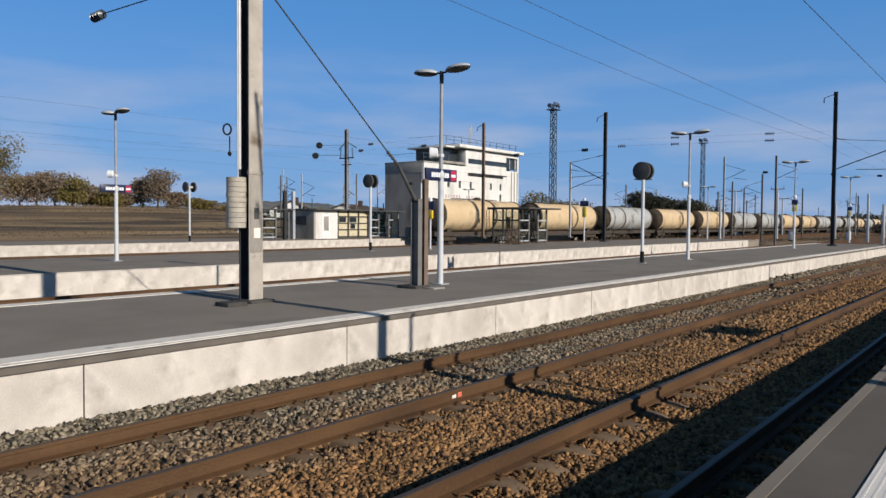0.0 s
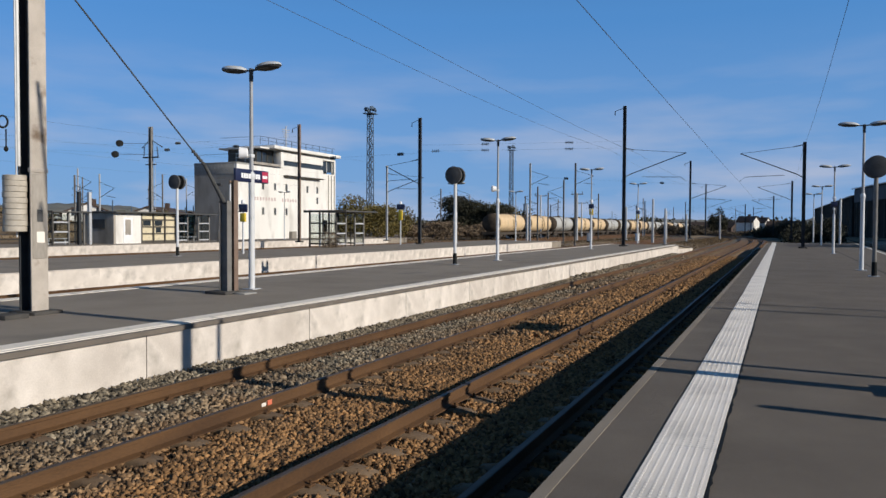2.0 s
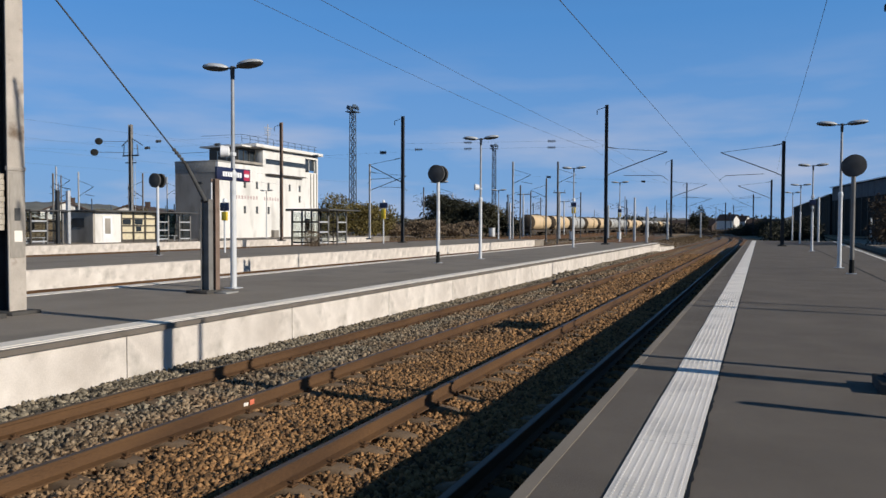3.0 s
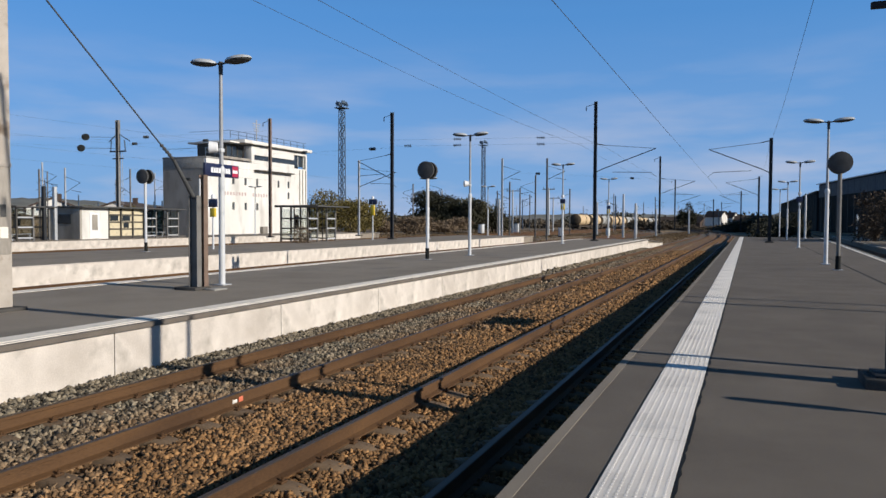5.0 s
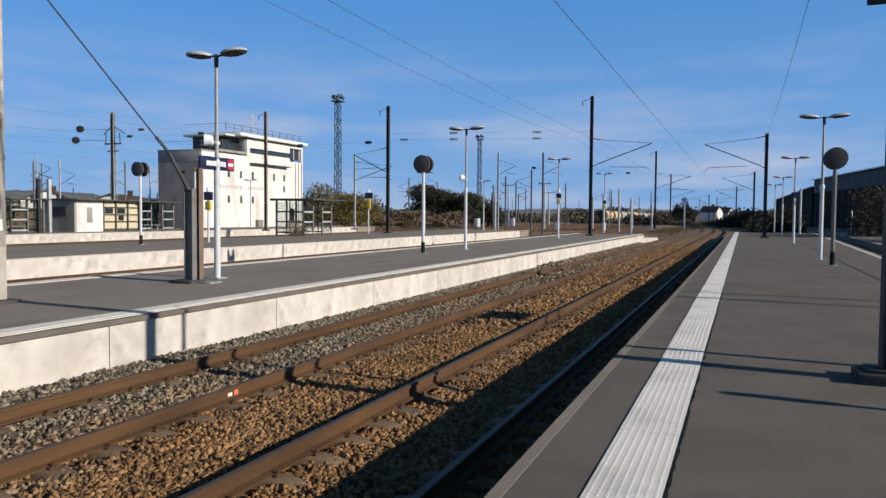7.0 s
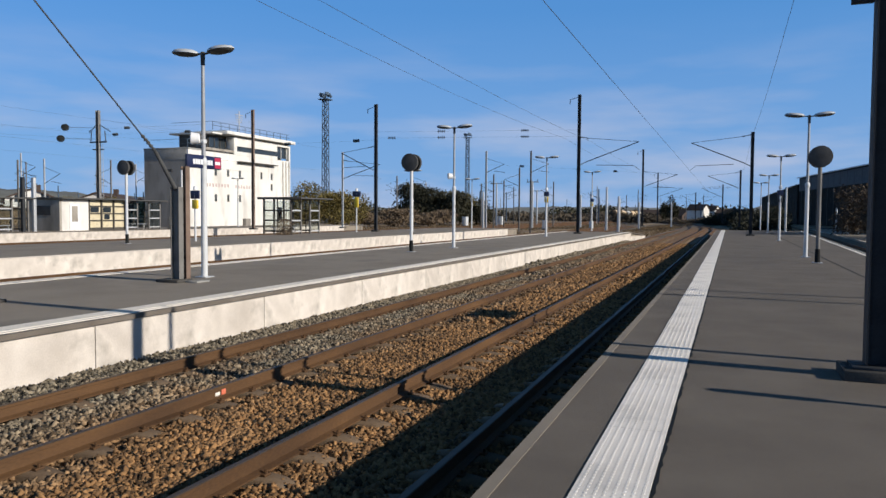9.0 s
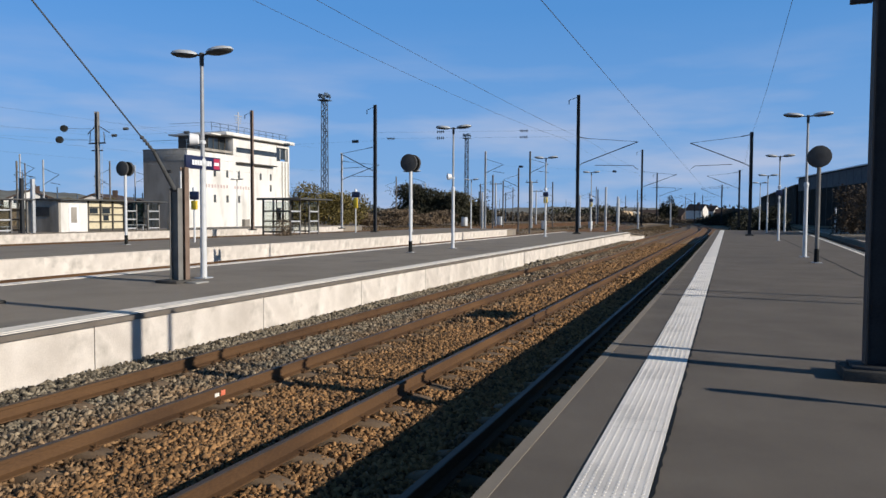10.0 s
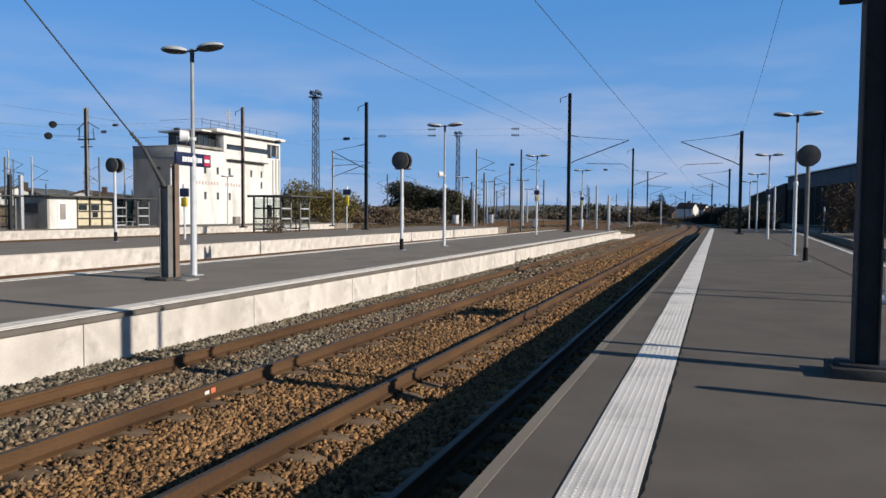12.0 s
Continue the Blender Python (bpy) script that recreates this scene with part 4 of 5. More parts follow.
# ---- overhead wires ----
def wire(name, pts, r, label, group="overhead wires"):
    bm = BM()
    for a, b in zip(pts, pts[1:]):
        tube(bm, a, b, r, sides=5, caps=False)
    return tagged(part(name, bm, M_WIRE), label, "overhead wire", group, "structure")


def span(x, y0, y1, z0, z1, sag, n=8):
    return [(x + bend(y0 + (y1 - y0) * k / n), y0 + (y1 - y0) * k / n, z0 + (z1 - z0) * k / n - sag * 4 * (k / n) * (1 - k / n)) for k in range(n + 1)]


SPANS_1 = ((-44.0, 7.62), (7.62, 60.15), (60.15, 109), (109, 158), (158, 210), (210, 300))
for a, b in SPANS_1:
    wire("contact_wire", span(-2.87, a, b, 4.90, 4.90, 0.02), 0.0065, "thin dark contact wire over the running track")
    wire("feeder_wire", span(1.40, a, b, 7.35, 7.35, 0.55), 0.007, "thin feeder wire along the platform masts")
for a, b in ((8.3, 58.4), (58.4, 106), (106, 160), (160, 240)):
    wire("feeder_wire", span(-10.1, a, b, 7.15, 7.15, 0.25), 0.007, "thin dark wire above the island platform")
    wire("messenger_wire", span(-12.2, a, b, 7.5, 7.5, 0.4), 0.007, "thin dark wire above the island platform")
for xw in (-31.4, -38.5):
    wire("contact_wire", span(xw, -40, 55, 5.0, 5.0, 0.1), 0.0035, "thin wire over the yard tracks")
    wire("messenger_wire", span(xw, -40, 55, 6.9, 6.9, 0.7), 0.0035, "thin wire over the yard tracks")
for y0, x0, z0, y1, x1, z1 in ((56, -58, 9.4, 8, -70, 8.3), (56, -58, 8.6, 8, -66, 7.6), (56, -58, 10.6, 75, -52, 10.0)):
    wire("tie_wire", [(x0, y0, z0), ((x0 + x1) / 2, (y0 + y1) / 2, (z0 + z1) / 2 - 0.5), (x1, y1, z1)], 0.005, "slack wire beyond the far platform")


def headspan(a, b, zs, cuts):
    """Cross wires between two masts, broken by ribbed insulators."""
    a, b = Vector(a), Vector(b)
    hs = thing("headspan_wires", "thin cross wires with dark insulators between two masts", "overhead wire", "overhead wires", "structure")
    for j, z in enumerate(zs):
        p, q = Vector((a.x, a.y, z)), Vector((b.x, b.y, z))
        part("cross_wire", tube(BM(), p, q, 0.0045, sides=5), M_WIRE, hs)
        for c in cuts[j]:
            o = p.lerp(q, c)
            bm = BM()
            insulator(bm, o - (q - p).normalized() * 0.32, o + (q - p).normalized() * 0.32, 0.15, 4)
            part("insulator", bm, M_INSUL, hs, "dark ribbed insulator")
    return hs


headspan((-27.1, 54.85), (-11.15, 58.4), (7.65, 8.15), ((0.08, 0.33, 0.74), (0.33, 0.74)))
headspan((-40.0, 56.1), (-27.1, 54.85), (7.5,), ((0.3, 0.85),))
headspan((-58.0, 56.0), (-40.0, 56.1), (9.0, 9.6), ((0.12, 0.6), (0.2,)))
headspan((-27.0, 84.0), (-11.3, 106.0), (7.4,), ((0.2, 0.55, 0.8),))

# ---- tall lattice floodlight towers ----
def light_tower(x, y, h, w=1.3):
    lt = thing("floodlight_tower", "tall slim grey-blue lattice floodlight tower", "light tower", "yard floodlight towers", m=pose(x, y, -0.8))
    for sx in (-1, 1):
        for sy in (-1, 1):
            part("corner_leg", tube(BM(), (sx * w / 2, sy * w / 2, 0), (sx * w / 2 * 0.8, sy * w / 2 * 0.8, h), 0.12, 0.10, 6), M_TOWER, lt)
    bm = BM()
    n = int(h / 1.5)
    for k in range(n):
        z0, z1 = h * k / n, h * (k + 1) / n
        a0, a1 = w / 2 * (1 - 0.2 * k / n), w / 2 * (1 - 0.2 * (k + 1) / n)
        f = 1 if k % 2 else -1
        for s in (-1, 1):
            tube(bm, (-f * a0, s * a0, z0), (f * a1, s * a1, z1), 0.075, sides=5)
            tube(bm, (s * a0, -f * a0, z0), (s * a1, f * a1, z1), 0.075, sides=5)
            tube(bm, (-a1, s * a1, z1), (a1, s * a1, z1), 0.055, sides=5)
    part("lattice", bm, M_TOWER, lt)
    part("platform", box(BM(), -1.3, 1.3, -1.3, 1.3, h, h + 0.18, 0.03), M_TOWER, lt)
    bm = BM()
    for k in range(8):
        a = k * math.pi / 4
        tube(bm, (1.3 * math.cos(a), 1.3 * math.sin(a), h), (1.3 * math.cos(a), 1.3 * math.sin(a), h + 1.1), 0.04, sides=5)
    part("railing", bm, M_TOWER, lt)
    for k in range(6):
        a = k * math.pi / 3 + 0.3
        part("floodlight", box(BM(), -0.45, 0.45, -0.26, 0.26, -0.4, 0.4, 0.06), M_TOWER, lt, "dark floodlight").matrix_basis = pose(1.15 * math.cos(a), 1.15 * math.sin(a), h + 1.0 + 0.3 * (k % 2), 25, 0, math.degrees(a) - 90)


light_tower(-89.5, 154.2, 29.0)
light_tower(-87.6, 250.6, 29.5)


# ---- signal box ----
def signal_box():
    X, Y0, Y1, XB, G = -58.0, 68.95, 90.1, -64.4, -0.8
    sb = thing("signal_box", "white concrete railway signal box with dark upper windows", "building", m=Matrix())
    win = [(73.82, 6.4), (76.2, 6.4), (78.56, 6.4), (83.2, 6.4), (85.53, 6.4), (85.53, 4.95), (73.82, 3.3), (76.2, 3.3), (78.56, 3.3)]
    # front wall cut by its windows: columns between sorted edges
    bm = BM()
    ys_ = sorted({Y0, Y1} | {y - 0.22 for y, z in win} | {y + 0.22 for y, z in win})
    zs_ = sorted({G, 8.75} | {z - 0.42 for y, z in win} | {z + 0.42 for y, z in win})
    for ya, yb in zip(ys_, ys_[1:]):
        for za, zb in zip(zs_, zs_[1:]):
            yc, zc = (ya + yb) / 2, (za + zb) / 2
            if any(abs(yc - y) < 0.22 and abs(zc - z) < 0.42 for y, z in win):
                continue
            box(bm, X - 0.35, X, ya, yb, za, zb)
    bmesh.ops.remove_doubles(bm, verts=bm.verts, dist=0.0005)
    part("front_wall", bm, M_RENDER, sb, "sunlit white rendered wall", 0)
    # Greyer than the front: this side's shade is in the colour, with stains.
    part("gable_wall", box(BM(), XB, X - 0.35, Y0, Y0 + 0.35, G, 8.75), M_RENDER_GREY, sb, "weathered end wall, greyed to carry its shade", 0)
    part("gable_band", box(BM(), XB, X - 0.3, Y0 - 0.03, Y0 - 0.002, 7.55, 8.75, 0.01), M_KERB, sb, "darker weathered top band")
    part("rear_wall", box(BM(), XB, XB + 0.35, Y0 + 0.35, Y1 - 0.35, G, 8.75), M_RENDER, sb, "", 0)
    part("far_wall", box(BM(), XB, X - 0.35, Y1 - 0.35, Y1, G, 8.75), M_RENDER, sb, "", 0)
    part("deck", box(BM(), XB + 0.35, X - 0.35, Y0 + 0.35, Y1 - 0.35, 8.2, 8.6), M_ROOF, sb, "", 0)
    part("parapet_band", box(BM(), XB - 0.04, X + 0.04, Y0 - 0.04, 72.0, 8.75, 8.95, 0.02), M_KERB, sb, "grey parapet band")
    for y, z in win:
        wd = part("window", box(BM(), X - 0.24, X - 0.20, y - 0.21, y + 0.21, z - 0.41, z + 0.41), M_DARKGLASS, sb, "small dark window", 0)
        part("sill", box(BM(), X - 0.2, X + 0.05, y - 0.24, y + 0.24, z - 0.46, z - 0.42), M_RENDER_GREY, wd, "", 0)
    # upper cabin
    part("cabin_core", box(BM(), XB + 0.9, X - 1.3, 73.9, Y1 - 0.3, 8.75, 11.0), M_DARKTRIM, sb, "", 0)
    part("cabin_window_band", box(BM(), X - 1.29, X - 1.22, 74.0, 77.3, 9.0, 10.7), M_DARKGLASS, sb, "dark window band of the upper cabin", 0)
    for k in range(4):
        part("mullion", box(BM(), X - 1.215, X - 1.15, 74.0 + 1.06 * k, 74.08 + 1.06 * k, 9.0, 10.7), M_DARKTRIM, sb, "", 0)
    part("balcony_rail", box(BM(), X - 0.25, X - 0.02, 72.0, 77.4, 8.95, 9.25, 0.02), M_RENDER_GREY, sb)
    part("pier", box(BM(), X - 1.2, X + 0.02, 77.4, 78.0, 8.76, 10.95, 0.02), M_RENDER, sb)
    part("upper_front", box(BM(), X - 0.35, X + 0.02, 78.0, 86.9, 8.755, 9.2), M_RENDER, sb, "", 0)
    part("spandrel", box(BM(), X - 0.40, X + 0.0, 78.0, 86.9, 9.85, 10.95), M_RENDER, sb, "", 0)
    part("strip_window", box(BM(), X - 0.30, X - 0.26, 78.0, 86.9, 9.2, 9.85), M_DARKGLASS, sb, "long narrow dark window", 0)
    rc = part("corner_window", box(BM(), X - 0.5, X - 0.42, 86.95, 89.75, 9.05, 10.6), M_DARKGLASS, sb, "recessed corner window", 0)
    for k in range(3):
        part("mullion", box(BM(), X - 0.42, X - 0.34, 86.95 + 1.36 * k, 87.03 + 1.36 * k, 9.05, 10.6), M_RENDER, rc, "", 0)
    part("corner_head", box(BM(), X - 0.5, X + 0.0, 86.95, 90.1, 10.6, 10.95), M_RENDER, sb, "", 0)
    part("corner_pier", box(BM(), X - 0.5, X + 0.01, 89.75, 90.1, 8.755, 10.6), M_RENDER, sb, "", 0)
    part("roof", box(box(BM(), XB - 0.2, X + 0.7, 75.2, Y1 + 0.3, 11.1, 11.5, 0.03), XB - 0.2, X - 0.1, 73.4, 75.2, 11.0, 11.2, 0.03), M_RENDER, sb, "white roof slab with a wide overhang")
    part("roof_felt", box(BM(), XB + 0.1, X + 0.2, 75.5, Y1, 11.504, 11.56), M_ROOF, sb, "", 0)
    part("canopy", box(BM(), X, X + 0.7, 77.9, 86.1, 7.82, 7.95, 0.02), M_DARKTRIM, sb, "thin dark ledge above the windows")
    for k in range(3):
        part("downpipe", tube(BM(), (X + 0.07, 88.2 + 0.75 * k, -0.3), (X + 0.07, 88.2 + 0.75 * k, 8.6), 0.05, sides=8), M_RENDER_GREY, sb)
    for (y0, y1, z, x) in ((Y0, 72.0, 8.95, X - 0.1), (73.5, Y1, 11.5, X - 0.2)):
        bm = BM()
        k = y0 + 0.05
        while k < y1:
            tube(bm, (x, k, z), (x, k, z + 0.95), 0.035, sides=5)
            k += 1.6
        for dz in (0.5, 0.95):
            tube(bm, (x, y0, z + dz), (x, y1, z + dz), 0.032, sides=5)
        tube(bm, (x, y0, z + 0.95), (XB, y0, z + 0.95), 0.022, sides=5)
        part("roof_railing", bm, M_TOWER, sb, "thin metal roof railing")
    # faded wall lettering, too weak to read
    for k in range(8):
        part("faded_letter", box(BM(), X, X + 0.006, 72.05 + 0.56 * k, 72.37 + 0.56 * k, 4.55 + 0.05 * (k % 2), 5.0), M_FADED, sb, "faded letter-sized bar", 0)
    for k in range(6):
        part("faded_letter", box(BM(), X, X + 0.006, 77.6 + 0.56 * k, 77.9 + 0.56 * k, 4.55, 4.98 - 0.06 * (k % 2)), M_FADED, sb, "faded letter-sized bar", 0)
    ant = part("aerial", tube(BM(), (X - 1.5, 80.5, 11.5), (X - 1.5, 80.5, 14.6), 0.07, sides=6), M_GALV, sb)
    bm = BM()
    for k in range(4):
        tube(bm, (X - 1.5, 80.0 - 0.1 * k, 13.2 + 0.3 * k), (X - 1.5, 81.0 + 0.1 * k, 13.2 + 0.3 * k), 0.05, sides=5)
    part("aerial_rods", bm, M_GALV, ant)
    part("meter_cabinet", box(BM(), X, X + 0.5, 79.1, 80.1, G, 0.75, 0.03), M_RENDER_GREY, sb, "grey wall cabinet")


M_FADED = material("faded_wall_lettering", (0.36, 0.24, 0.22), (0.60, 0.52, 0.49), scale=3, rough=0.85, bump=0.05)
signal_box()


# ---- waiting shelters ----
def shelter(x0, x1, y0, y1, h, label, over=1.0, bays=3):
    sh = thing("waiting_shelter", label, "shelter", "waiting shelters", m=Matrix())
    for x in (x0, x1):
        for k in range(bays + 1):
            y = y0 + (y1 - y0) * k / bays
            part("post", box(BM(), x - 0.055, x + 0.055, y - 0.055, y + 0.055, 0, h - 0.1, 0.008), M_DARKTRIM if y == y0 or x == x0 else M_GREYSTEEL, sh)
    part("roof", box(BM(), x0 - 0.3, x1 + over, y0 - 0.3, y1 + 0.4, h - 0.1, h, 0.02), M_ROOF, sh, "thin flat dark roof")
    part("fascia", box(BM(), x0 - 0.32, x1 + over + 0.02, y0 - 0.33, y0 - 0.302, h - 0.14, h + 0.02, 0.004), M_DARKTRIM, sh)
    for k in range(bays):
        ya, yb = y0 + (y1 - y0) * k / bays + 0.05, y0 + (y1 - y0) * (k + 1) / bays - 0.05
        sides = (x0,) if k == 1 else (x0, x1)
        for x in sides:
            for j, (za, zb) in enumerate(((0.25, 0.95), (1.0, 1.65), (1.7, h - 0.2))):
                pn = part("pane", box(BM(), x - 0.006, x + 0.006, ya, yb, za, zb), M_GLASS, sh, "clear glass pane", 0)
                pn.visible_shadow = False
                part("pane_rail", box(BM(), x - 0.03, x + 0.03, ya, yb, za - 0.10, za, 0), M_GALV if x == x1 else M_DARKTRIM, sh, "", 0)
    for y in (y0, y1):
        for j, (za, zb) in enumerate(((0.25, 0.95), (1.0, 1.65), (1.7, h - 0.2))):
            pn = part("pane", box(BM(), x0 + 0.05, x1 - 0.05, y - 0.006, y + 0.006, za, zb), M_GLASS, sh, "clear glass pane", 0)
            pn.visible_shadow = False
            part("pane_rail", box(BM(), x0 + 0.05, x1 - 0.05, y - 0.03, y + 0.03, za - 0.10, za), M_DARKTRIM, sh, "", 0)
        part("mid_post", box(BM(), (x0 + x1) / 2 - 0.03, (x0 + x1) / 2 + 0.03, y - 0.03, y + 0.03, 0, h - 0.1), M_DARKTRIM, sh, "", 0)
    bn = part("bench", box(BM(), x0 + 0.25, x0 + 0.65, y0 + 0.4, y1 - 0.4, 0.42, 0.47, 0.01), M_GALV, sh, "grey bench seat")
    for y in (y0 + 0.6, y1 - 0.6):
        part("bench_leg", box(BM(), x0 + 0.4, x0 + 0.5, y - 0.03, y + 0.03, 0, 0.42), M_GALV, bn, "", 0)
    part("poster_case", box(BM(), x0 + 0.02, x0 + 0.06, (y0 + y1) / 2 - 0.3, (y0 + y1) / 2 + 0.3, 1.0, 1.9, 0.01), M_BLACK, sh, "dark poster case")
    return sh


shelter(-30.4, -28.2, 43.9, 47.6, 2.55, "glazed waiting shelter with dark frame on the second island")
shelter(-48.6, -46.9, 48.0, 52.0, 2.5, "dark-framed glazed shelter beside the white cabin", 0.6)
shelter(-48.8, -47.1, 36.4, 39.0, 2.45, "narrow glazed shelter beside the cabin", 0.4, 2)


def cabin():
    cb = thing("platform_cabin", "low white cabin with cream panelled front and flat roof", "cabin", m=Matrix())
    # End wall in grey, front in white: the end's shade is painted in.
    part("end_wall", box(BM(), -50.4, -47.0, 41.6, 41.8, 0, 2.4), M_RENDER_GREY, cb, "end wall, greyed to carry its shade", 0)
    part("end_window", box(BM(), -49.4, -47.9, 41.56, 41.598, 1.2, 1.9), M_DARKGLASS, cb, "dark window", 0)
    part("front_wall", box(BM(), -47.2, -47.0, 41.8, 44.3, 0, 2.4), M_RENDER, cb, "white front wall", 0)
    dr = part("door", box(BM(), -47.0, -46.95, 42.5, 43.4, 0.05, 2.05, 0.01), M_WHITE, cb, "white door")
    part("door_pane", box(BM(), -46.95, -46.94, 42.68, 43.22, 0.7, 1.9), M_RENDER_GREY, dr, "", 0)
    for k in range(3):
        y0 = 44.35 + 1.25 * k
        pa = part("panel", box(BM(), -47.2, -47.05, y0, y0 + 1.17, 0, 2.4), M_BEIGE, cb, "cream panel", 0)
        for z, t in ((0.0, 0.22), (0.72, 0.10), (1.28, 0.10), (1.86, 0.10)):
            part("panel_rail", box(BM(), -47.05, -46.98, y0, y0 + 1.17, z, z + t), M_DARKTRIM, pa, "", 0)
        part("panel_stile", box(BM(), -47.05, -46.96, y0 - 0.05, y0 + 0.07, 0, 2.42), M_DARKTRIM, pa, "dark brown stile", 0)
        part("window", box(BM(), -47.048, -47.03, y0 + 0.30, y0 + 0.86, 0.86, 1.26), M_DARKGLASS if k == 1 else M_BEIGE, pa, "dark window pane" if k == 1 else "", 0)
        if k < 2:
            part("window", box(BM(), -47.048, -47.03, y0 + 0.18, y0 + 1.0, 1.42, 1.84), M_DARKGLASS, pa, "dark window pane", 0)
    part("rear_wall", box(BM(), -50.4, -50.2, 41.8, 48.0, 0, 2.4), M_RENDER, cb, "", 0)
    part("roof", box(BM(), -50.6, -46.5, 41.4, 48.0, 2.42, 2.55, 0.02), M_ROOF, cb, "flat dark roof")
    for y in (38.3, 39.2):
        part("gate_post", box(BM(), -47.0, -46.75, y, y + 0.22, 0, 3.9, 0.01), M_GALV if y > 39 else M_MAST, cb, "tall square post")
    part("bin", box(BM(), -46.6, -46.1, 52.6, 53.2, 0, 1.0, 0.05), M_RENDER_GREY, cb, "grey bin")


cabin()


# ---- small platform furniture ----
def notice_post(x, y, label, h=3.2, panel=0.8, board=0.34):
    npst = thing("notice_post", label, "sign post", "yellow notice posts", m=pose(x, y, 0))
    part("post", tube(BM(), (0, 0, 0), (0, 0, h), 0.055, 0.05, 12), M_LAMPGREY, npst)
    part("yellow_panel", box(BM(), -0.16, 0.16, -0.07, 0.07, h - 0.45 - panel, h - 0.45, 0.02), M_YELLOW, npst, "yellow notice panel")
    part("number_board", box(BM(), -board, board, -0.05, 0.05, h - 0.4, h + 0.02, 0.01), M_NAVY, npst, "dark number board")
    part("cap_lamp", lathe(BM(), [(0.06, h), (0.11, h + 0.06), (0.09, h + 0.22), (0.02, h + 0.26)], 12), M_WHITE, npst, "white cap")


notice_post(-27.4, 52.0, "pale post with yellow panel and dark number board")
notice_post(-25.45, 30.75, "short pale post with yellow panel and dark number board", 2.56, 0.45, 0.26)


def concrete_post(x, y, z_top, label, head=0.0, w=0.30):
    """Square cast post, some with a short cross head that carries wires."""
    gz = ground_height(x, y)
    cp = thing("concrete_post", label, "post", "pale concrete posts", m=pose(x, y, gz))
    bm = box(BM(), -w / 2, w / 2, -w / 2, w / 2, 0, z_top - gz, 0.03)
    for v in bm.verts:
        if v.co.z > 1.0:
            v.co.x *= 0.8
            v.co.y *= 0.8
    part("shaft", bm, M_LAMPGREY, cp)
    part("footing", box(BM(), -w, w, -w, w, 0, 0.18, 0.03), M_FOOTING, cp, "dark concrete footing")
    if head:
        arm = part("cross_head", box(BM(), -head / 2, head / 2, -0.07, 0.07, z_top - gz - 0.25, z_top - gz - 0.12, 0.02), M_GREYSTEEL, cp)
        for k in (-1, 1):
            bm = BM()
            insulator(bm, (k * head * 0.42, 0, z_top - gz - 0.12), (k * head * 0.42, 0, z_top - gz + 0.25), 0.09, 3)
            part("insulator", bm, M_INSUL, arm, "dark ribbed insulator")


for px, py, pz, ph in ((-13.3, 97.0, 3.9, 0.0), (-13.5, 122.0, 3.6, 0.0), (-15.6, 102.0, 5.3, 0.0), (-35.0, 107.5, 4.9, 0.0), (-39.4, 159.0, 6.9, 2.4), (-41.0, 134.0, 7.5, 2.4), (-24.0, 128.0, 5.0, 0.0), (-19.0, 140.0, 4.6, 0.0), (-30.0, 118.0, 7.0, 2.0), (-10.5, 150.0, 4.0, 0.0)):
    concrete_post(px, py, pz, "pale concrete post with a wire head between the yard tracks" if ph else "plain pale concrete post beside the yard tracks", ph)


def relay_cabinet(x, y, w, d, h):
    gz = ground_height(x, y)
    rc = thing("relay_cabinet", "weathered grey trackside relay cabinet", "cabinet", "trackside cabinets", m=pose(x, y, gz))
    part("plinth", box(BM(), -w / 2 - 0.05, w / 2 + 0.05, -d / 2 - 0.05, d / 2 + 0.05, 0, 0.2, 0.02), M_FOOTING, rc)
    part("body", box(BM(), -w / 2, w / 2, -d / 2, d / 2, 0.2, h, 0.03), M_LAMPGREY, rc)
    part("lid", box(BM(), -w / 2 - 0.06, w / 2 + 0.06, -d / 2 - 0.06, d / 2 + 0.06, h, h + 0.07, 0.02), M_GALV, rc)
    part("door", box(BM(), w / 2, w / 2 + 0.02, -d / 2 + 0.08, d / 2 - 0.08, 0.3, h - 0.1, 0.006), M_LAMPGREY, rc)


for px, py, pw, pd, ph in ((-46.5, 132.0, 0.8, 1.4, 1.8), (-26.5, 112.0, 0.6, 1.0, 1.4), (-44.9, 150.0, 1.0, 1.6, 1.9), (-20.4, 118.0, 0.5, 0.9, 1.3)):
    relay_cabinet(px, py, pw, pd, ph)


def info_totem(x, y):
    it = thing("information_totem", "slim white information totem on the asphalt platform", "totem", m=pose(x, y, 0, 0, 0, 90))
    part("plinth", box(BM(), -0.62, 0.62, -0.1, 0.1, 0, 0.06, 0.01), M_GALV, it)
    for s in (-1, 1):
        part("upright", box(BM(), s * 0.55 - 0.05, s * 0.55 + 0.05, -0.05, 0.05, 0.06, 2.5, 0.01), M_WHITE, it, "white upright")
    part("header", box(BM(), -0.52, 0.52, -0.05, 0.05, 2.1, 2.5, 0.01), M_NAVY, it, "navy header")
    part("poster", box(BM(), -0.52, -0.47, -0.03, 0.03, 0.75, 1.95, 0.005), M_STRIPE, it, "pale poster panel")


info_totem(2.66, 14.5)


def plain_post(x, y, z, h, label):
    pp = thing("plain_post", label, "post", "plain pale posts", m=pose(x, y, z))
    part("shaft", tube(BM(), (0, 0, 0), (0, 0, h), 0.10, 0.09, 12), M_LAMPGREY, pp)
    part("cap", lathe(BM(), [(0.09, h), (0.11, h + 0.02), (0.11, h + 0.07), (0.03, h + 0.10)], 12), M_UPPERPOLE, pp)


